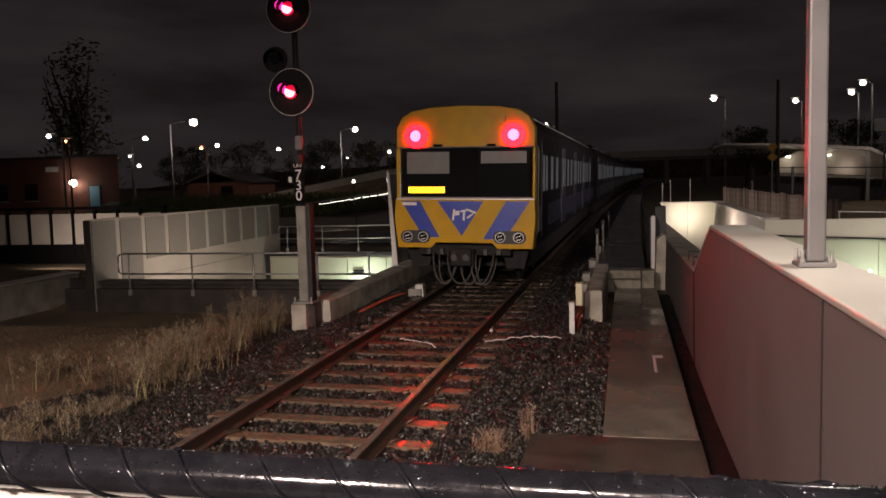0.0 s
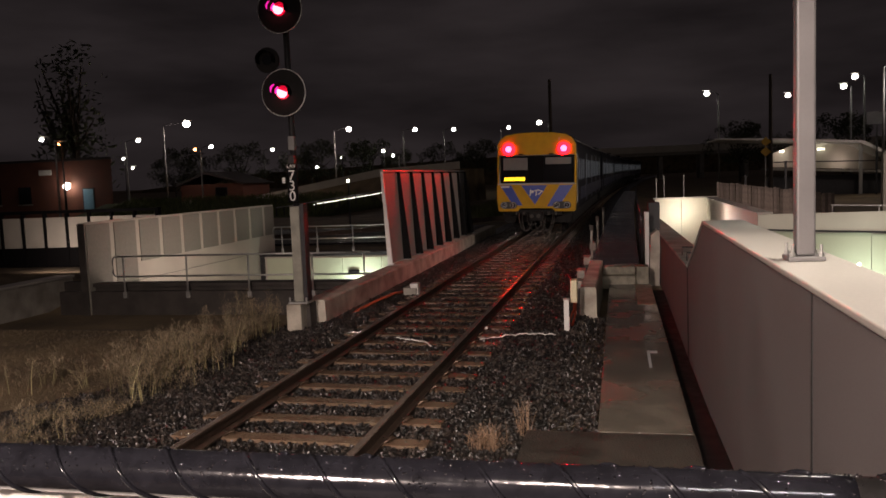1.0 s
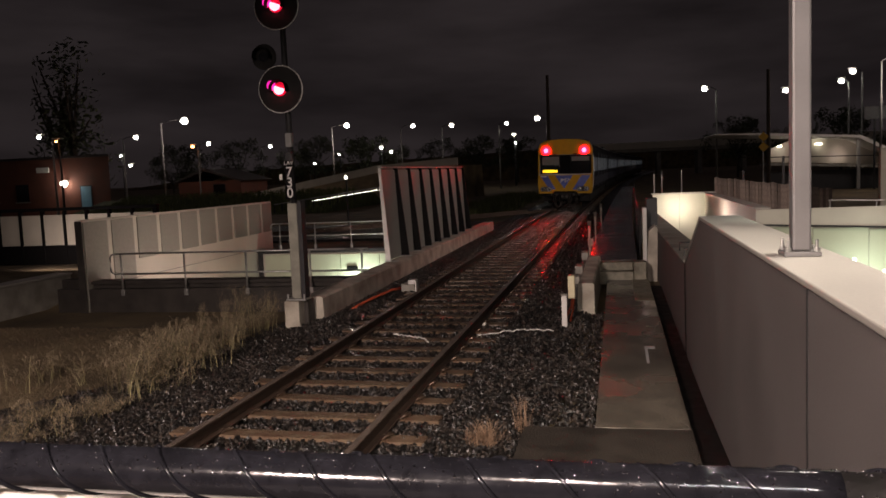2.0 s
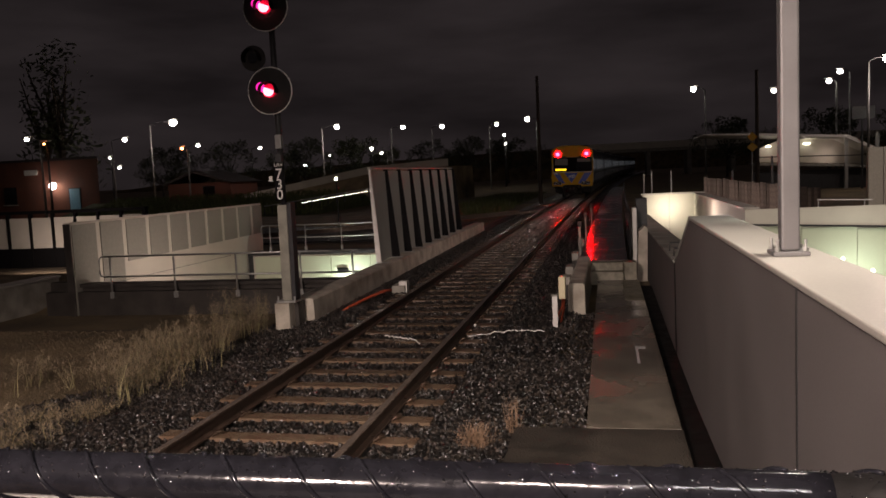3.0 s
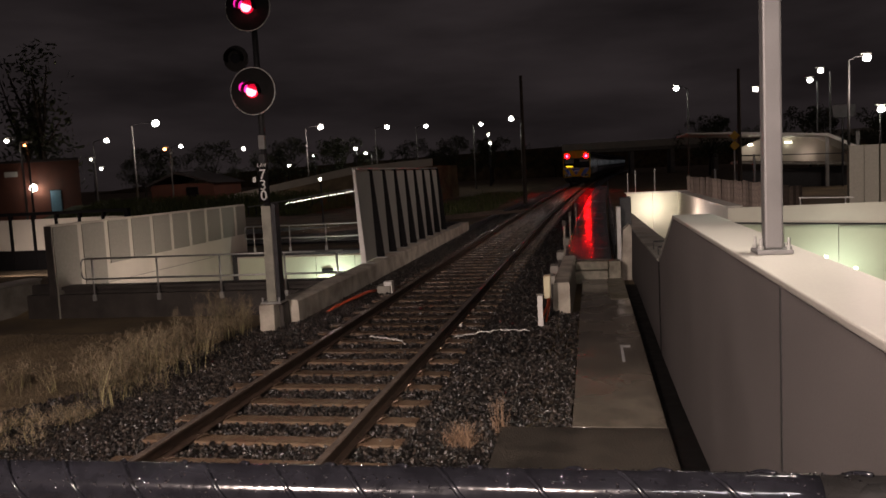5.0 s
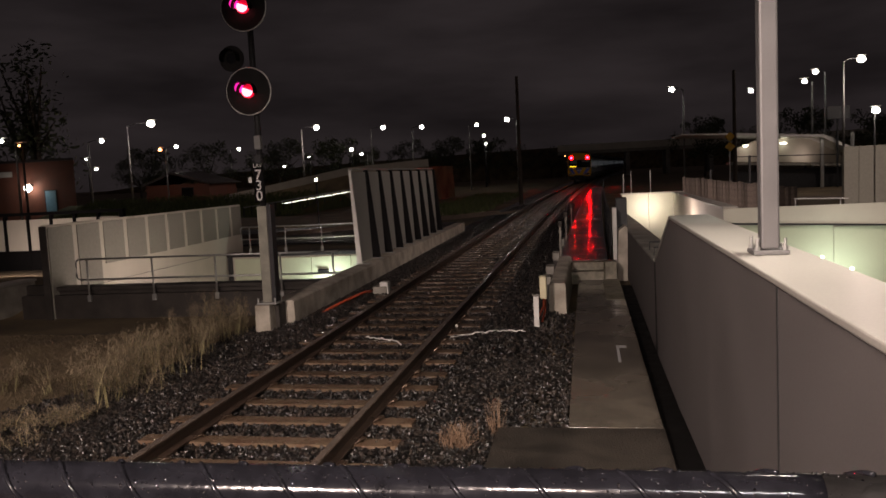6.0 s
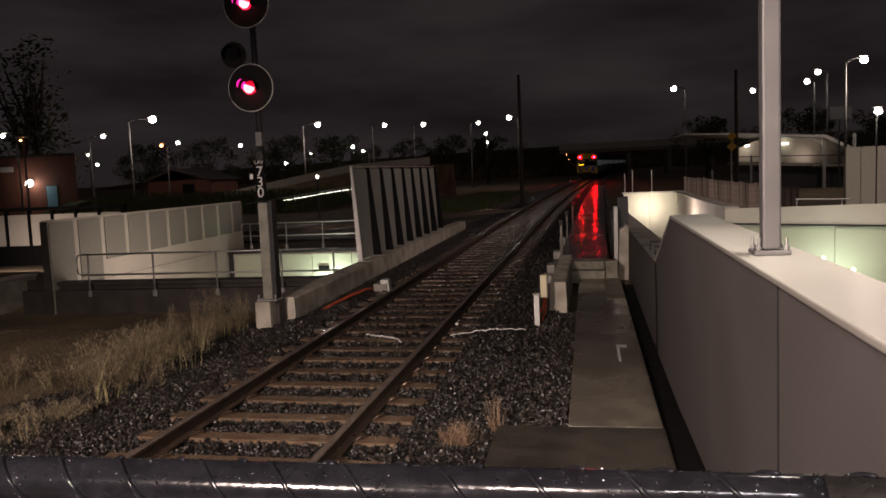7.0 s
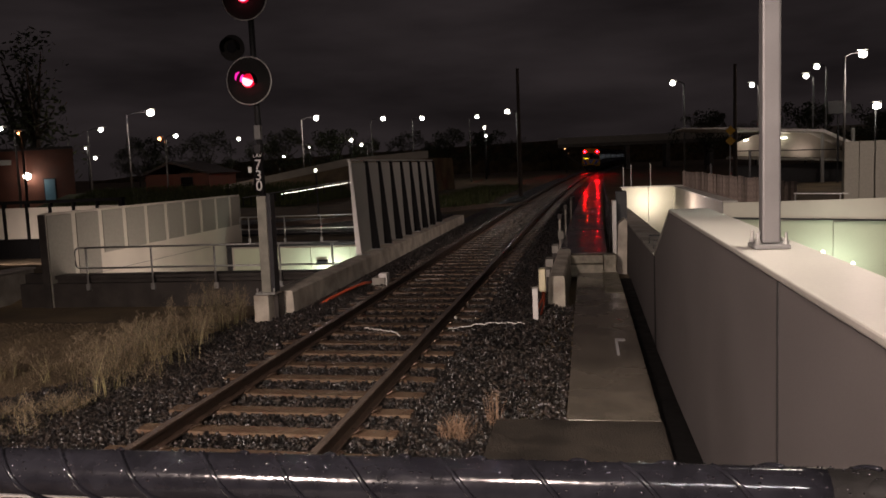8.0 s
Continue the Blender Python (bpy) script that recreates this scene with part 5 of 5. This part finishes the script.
def train_car(cab):
    c = thing("train_car", 0, 0, 0, "yellow and blue suburban train car with red tail lights" if cab else "grey and blue suburban train car with lit windows",
              "train car", group="train cars")
    start = 0.35 if cab else 0.25
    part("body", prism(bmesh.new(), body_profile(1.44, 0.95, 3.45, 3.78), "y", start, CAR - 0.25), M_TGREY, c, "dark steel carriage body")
    for side in (-1, 1):
        x0, x1 = (1.4405, 1.449) if side > 0 else (-1.449, -1.4405)
        part("stripe", box(x0, x1, start + 0.05, CAR - 0.3, 1.25, 1.75), M_NAVY, c, "dark blue side stripe")
        for k in range(5):
            y = 1.3 + 4.5 * k if k else 1.0
            d = part("door", box(x0 - 0.004, x1 + 0.004, y, y + 1.25, 1.1, 3.1, 0.006), M_NAVY if k else M_TGREY, c, "dark blue sliding door")
            part("door_window", box(x0 - 0.012, x1 + 0.012, y + 0.2, y + 0.5, 2.05, 2.82, 0.004), G_WIN, d)
            part("door_window", box(x0 - 0.012, x1 + 0.012, y + 0.75, y + 1.05, 2.05, 2.82, 0.004), G_WIN, d)
            part("door_edge", box(x0 - 0.013, x1 + 0.013, y - 0.05, y - 0.02, 1.1, 3.1), M_CHROME, d)
            if k < 4:
                for j in range(2):
                    part("window", box(x0, x1 + 0.003 if side > 0 else x1, y + 1.95 + 1.25 * j, y + 2.45 + 1.25 * j, 2.05, 2.82, 0.004), G_WIN, c, "dimly lit side window")
        part("gutter", box(1.20 * side - 0.03, 1.20 * side + 0.03, start + 0.1, CAR - 0.4, 3.56, 3.60), M_STEEL, c)
    part("underframe", box(-1.25, 1.25, 1.0, CAR - 1.0, 0.45, 0.946, 0.02), M_UNDER, c, "grimy underframe")
    for y in (3.4, CAR - 3.4):
        b = part("bogie", box(-1.15, 1.15, y - 1.5, y + 1.5, 0.35, 0.75, 0.05), M_UNDER, c)
        for dy in (-1.05, 1.05):
            for u in (-0.8, 0.8):
                part("wheel", cyl(bmesh.new(), (u - 0.065, y + dy, 0.42), (u + 0.065, y + dy, 0.42), 0.42, seg=24), M_UNDER, b)
    part("roof_unit", box(-0.7, 0.7, 7.0, 10.0, 3.74, 3.95, 0.06), M_TGREY, c)
    if not cab:
        return c
    # cab end, facing back along the line
    f = part("front_panel", bmesh_front(), M_YELLOW, c, "yellow cab front")
    part("windscreen", box(-1.30, 1.34, -0.035, 0.02, 1.97, 2.96, 0.02), M_GLASSBLK, c, "black windscreen band")
    part("screen_rubber", tube(bmesh.new(), [(-1.34, -0.03, 1.95), (1.37, -0.03, 1.95), (1.37, -0.03, 2.97), (-1.34, -0.03, 2.97), (-1.34, -0.03, 1.95)], 0.02, 6), M_STEEL, c)
    part("door_pillar", box(-0.27, 0.27, -0.05, 0.0, 1.97, 2.96, 0.01), M_BLACK, c, "black gangway door")
    part("blind", box(-1.20, -0.31, -0.046, -0.037, 2.44, 2.88, 0.002), M_SHADE, c, "grey sun blind")
    part("blind", box(0.34, 1.26, -0.046, -0.037, 2.64, 2.88, 0.002), M_SHADE, c, "grey sun blind")
    sign = part("display_case", box(-1.24, -0.32, -0.044, -0.036, 2.00, 2.22), M_BLACK, c)
    for k in range(9):
        part("display_bar", box(-1.17 + 0.086 * k, -1.17 + 0.086 * k + 0.074, -0.052, -0.045, 2.045, 2.175), G_DEST, sign, "amber display bar")
    part("belt_strip", box(-1.42, 1.42, -0.10, -0.06, 1.90, 1.945, 0.008), M_STEEL, c)
    y0, y1 = -0.128, -0.121
    part("blue_stripe", prism(bmesh.new(), [(-1.31, 1.885), (-0.91, 1.885), (-0.50, 1.15), (-0.84, 1.15)], "y", y0, y1), M_BLUE, f, "blue slanted stripe")
    part("blue_stripe", prism(bmesh.new(), [(-0.54, 1.885), (0.41, 1.885), (-0.04, 1.18)], "y", y0, y1), M_BLUE, f, "blue triangle")
    part("blue_stripe", prism(bmesh.new(), [(0.86, 1.885), (1.34, 1.885), (0.84, 1.12), (0.40, 1.12)], "y", y0, y1), M_BLUE, f, "blue slanted stripe")
    g = y0 - 0.004
    for outline in ([(-0.24, 1.50), (-0.20, 1.50), (-0.17, 1.72), (-0.21, 1.72)], [(-0.17, 1.69), (-0.08, 1.69), (-0.09, 1.60), (-0.18, 1.60)],
                    [(-0.06, 1.70), (0.06, 1.72), (0.06, 1.68), (-0.06, 1.66)], [(-0.02, 1.50), (0.02, 1.50), (0.03, 1.67), (-0.01, 1.67)],
                    [(0.06, 1.74), (0.26, 1.67), (0.25, 1.63), (0.06, 1.70)], [(0.25, 1.67), (0.09, 1.53), (0.06, 1.56), (0.22, 1.67)]):
        part("emblem", prism(bmesh.new(), outline, "y", g, y0 - 0.0005), M_WHITE, f, "white emblem shape")
    part("number_bar", box(-1.28, -0.98, y0 - 0.006, y0 - 0.002, 1.80, 1.86), M_WHITE, f, "pale unreadable bar")
    for x0, x1 in ((-1.32, -0.69), (0.60, 1.27)):
        pod = [(x0 + 0.13 - 0.13 * math.sin(a), 1.16 + 0.13 * math.cos(a)) for a in [math.pi * i / 8 for i in range(9)]]
        pod += [(x1 - 0.13 + 0.13 * math.sin(a), 1.16 - 0.13 * math.cos(a)) for a in [math.pi * i / 8 for i in range(9)]]
        part("headlight_pod", prism(bmesh.new(), pod, "y", -0.135, -0.1205), M_STEEL_DK, f, "dark headlight surround")
    for x in (-1.17, -0.84, 0.75, 1.12):
        h = part("headlight", cyl(bmesh.new(), (x, -0.16, 1.16), (x, -0.136, 1.16), 0.105, seg=20), M_STEEL, c, "unlit round headlight")
        part("lens", cyl(bmesh.new(), (x, -0.168, 1.16), (x, -0.161, 1.16), 0.088, seg=20), M_GLASSBLK, h)
        # white bars painted as sparkle on the headlight lens
        for dx, dz in ((-0.035, 0.02), (0.02, 0.035), (0.03, -0.03), (-0.02, -0.04)):
            part("lens_glint", prism(bmesh.new(), [(x + dx - 0.02, 1.15 + dz), (x + dx + 0.02, 1.175 + dz), (x + dx + 0.025, 1.16 + dz), (x + dx - 0.015, 1.135 + dz)], "y", -0.174, -0.1685), M_WHITE, h)
    for x in (-1.0, 1.0):
        # the wide glowing disc imitates the bloom around the smaller lens
        h = part("tail_light", cyl(bmesh.new(), (x, -0.075, 3.2), (x, -0.02, 3.2), 0.24, seg=28), G_REDBLOOM, c, "round red tail light, its bloom a glowing disc")
        ring = [(x + 0.122 * math.cos(a), -0.125, 3.2 + 0.122 * math.sin(a)) for a in [2 * math.pi * i / 28 for i in range(29)]]
        # hood added to keep the red light off things beside the track
        bm = bmesh.new()
        for (xa, _, za), (xb, _, zb) in zip(ring, ring[1:]):
            bm.faces.new([bm.verts.new(p) for p in ((xa, -0.16, za), (xb, -0.16, zb), (xb, -0.078, zb), (xa, -0.078, za))])
        part("beam_hood", bm, M_BLACK, h, "added black hood narrowing the red beam")
        part("lens", cyl(bmesh.new(), (x, -0.095, 3.2), (x, -0.079, 3.2), 0.11, seg=28), G_RED, h, "glowing red lens")
    for x in (-1.05, -0.55, 0.55, 1.05):
        part("lamp_bracket", box(x - 0.09, x + 0.09, -0.07, 0.0, 2.98, 3.03, 0.01), M_BLACK, c)
    part("aerial", cyl(bmesh.new(), (0.83, -0.02, 3.35), (0.83, -0.02, 3.60), 0.012, seg=6), M_STEEL, c)
    for x in (-1.0, 1.0):
        part("step_guard", prism(bmesh.new(), [(x - 0.30, 0.94), (x + 0.30, 0.94), (x + 0.18, 0.5), (x - 0.18, 0.5)], "y", 0.25, 0.30), M_UNDER, c)
    k = part("coupler", box(-0.25, 0.25, -0.35, 0.6, 0.62, 0.92, 0.04), M_UNDER, c, "grimy coupler with hanging hoses")
    part("coupler_face", box(-0.22, 0.22, -0.45, -0.36, 0.60, 0.95, 0.04), M_UNDER, k)
    for x in (-0.12, 0.12):
        part("coupler_horn", cyl(bmesh.new(), (x, -0.50, 0.78), (x, -0.44, 0.78), 0.07, seg=14), M_HOSE, k)
    for x, dx in ((-0.62, 0.5), (-0.5, 0.35), (-0.32, 0.55), (-0.05, 0.4), (0.25, 0.42), (0.62, -0.45)):
        hose = [(x + dx * (0.5 - 0.5 * math.cos(a)), -0.14 - 0.24 * math.sin(a), 0.86 - (0.62 - 0.12 * abs(dx)) * math.sin(a) - 0.12 * a / 3.14) for a in [math.pi * i / 10 for i in range(11)]]
        part("hose", tube(bmesh.new(), hose, 0.021, 6), M_HOSE, k, "worn grey air hose", True)
    for x in (-0.72, -0.45, 0.45, 0.72):
        part("hose_cock", box(x - 0.04, x + 0.04, -0.16, -0.06, 0.80, 0.92, 0.01), M_HOSE, k)
    part("buffer_beam", box(-0.95, 0.95, -0.05, 0.3, 0.78, 0.99, 0.02), M_UNDER, c)
    part("wiper", tube(bmesh.new(), [(1.36, -0.06, 2.0), (1.30, -0.07, 2.5)], 0.008, 4), M_BLACK, c)
    for side in (-1, 1):
        part("corner_rail", tube(bmesh.new(), [(1.42 * side, 0.30, 1.2), (1.46 * side, 0.30, 1.3), (1.46 * side, 0.30, 2.9), (1.42 * side, 0.30, 3.0)], 0.015, 6), M_STEEL, c)
    return c


def bmesh_front():
    """Forehead, corner pillars and fascia of the cab, with rounded edges."""
    bm = bmesh.new()
    # forehead
    pts = [(-1.42, 2.96), (1.42, 2.96), (1.42, 3.35), (1.30, 3.58), (1.10, 3.70), (0.7, 3.77), (0, 3.80), (-0.7, 3.77), (-1.10, 3.70), (-1.30, 3.58), (-1.42, 3.35)]
    prism(bm, pts, "y", -0.02, 0.34)
    # pillars
    prism(bm, [(-1.43, 1.92), (-1.34, 1.92), (-1.34, 2.955), (-1.43, 2.955)], "y", -0.02, 0.34)
    prism(bm, [(1.38, 1.92), (1.43, 1.92), (1.43, 2.955), (1.38, 2.955)], "y", -0.02, 0.34)
    # fascia with the raised middle of its lower edge
    prism(bm, [(-1.43, 1.915), (1.43, 1.915), (1.45, 1.5), (1.40, 0.93), (0.68, 0.93), (0.58, 1.04), (-0.58, 1.04), (-0.68, 0.93), (-1.38, 0.93), (-1.45, 1.5)], "y", -0.12, 0.34)
    bmesh.ops.bevel(bm, geom=bm.edges[:], offset=0.018, segments=2, affect="EDGES", profile=0.6)
    return bm


cars = [train_car(True), train_car(False)]
for _ in range(4):
    cars.append(copy_thing(cars[1], pose(0, 0, 0)))


def along(t):
    """How far up the line the train's tail is at t seconds."""
    return 16.1 + 13.3 * t + 0.2 * t * t


def motions():
    for i, car in enumerate(cars):
        rows = []
        for k in range(17):
            t = 0.5 * k
            y = along(t) + CAR * i
            turn = -math.degrees(math.atan2(bend(y + CAR) - bend(y), CAR))
            rows.append((t, pose(TRACK_X + 0.04 - 0.17 * max(0.0, 1 - (y - 16.0) / 20.0) + bend(y), y, rise(y) + 0.01, 0.24, 1.3, turn)))
        walk(car, rows)


motions()
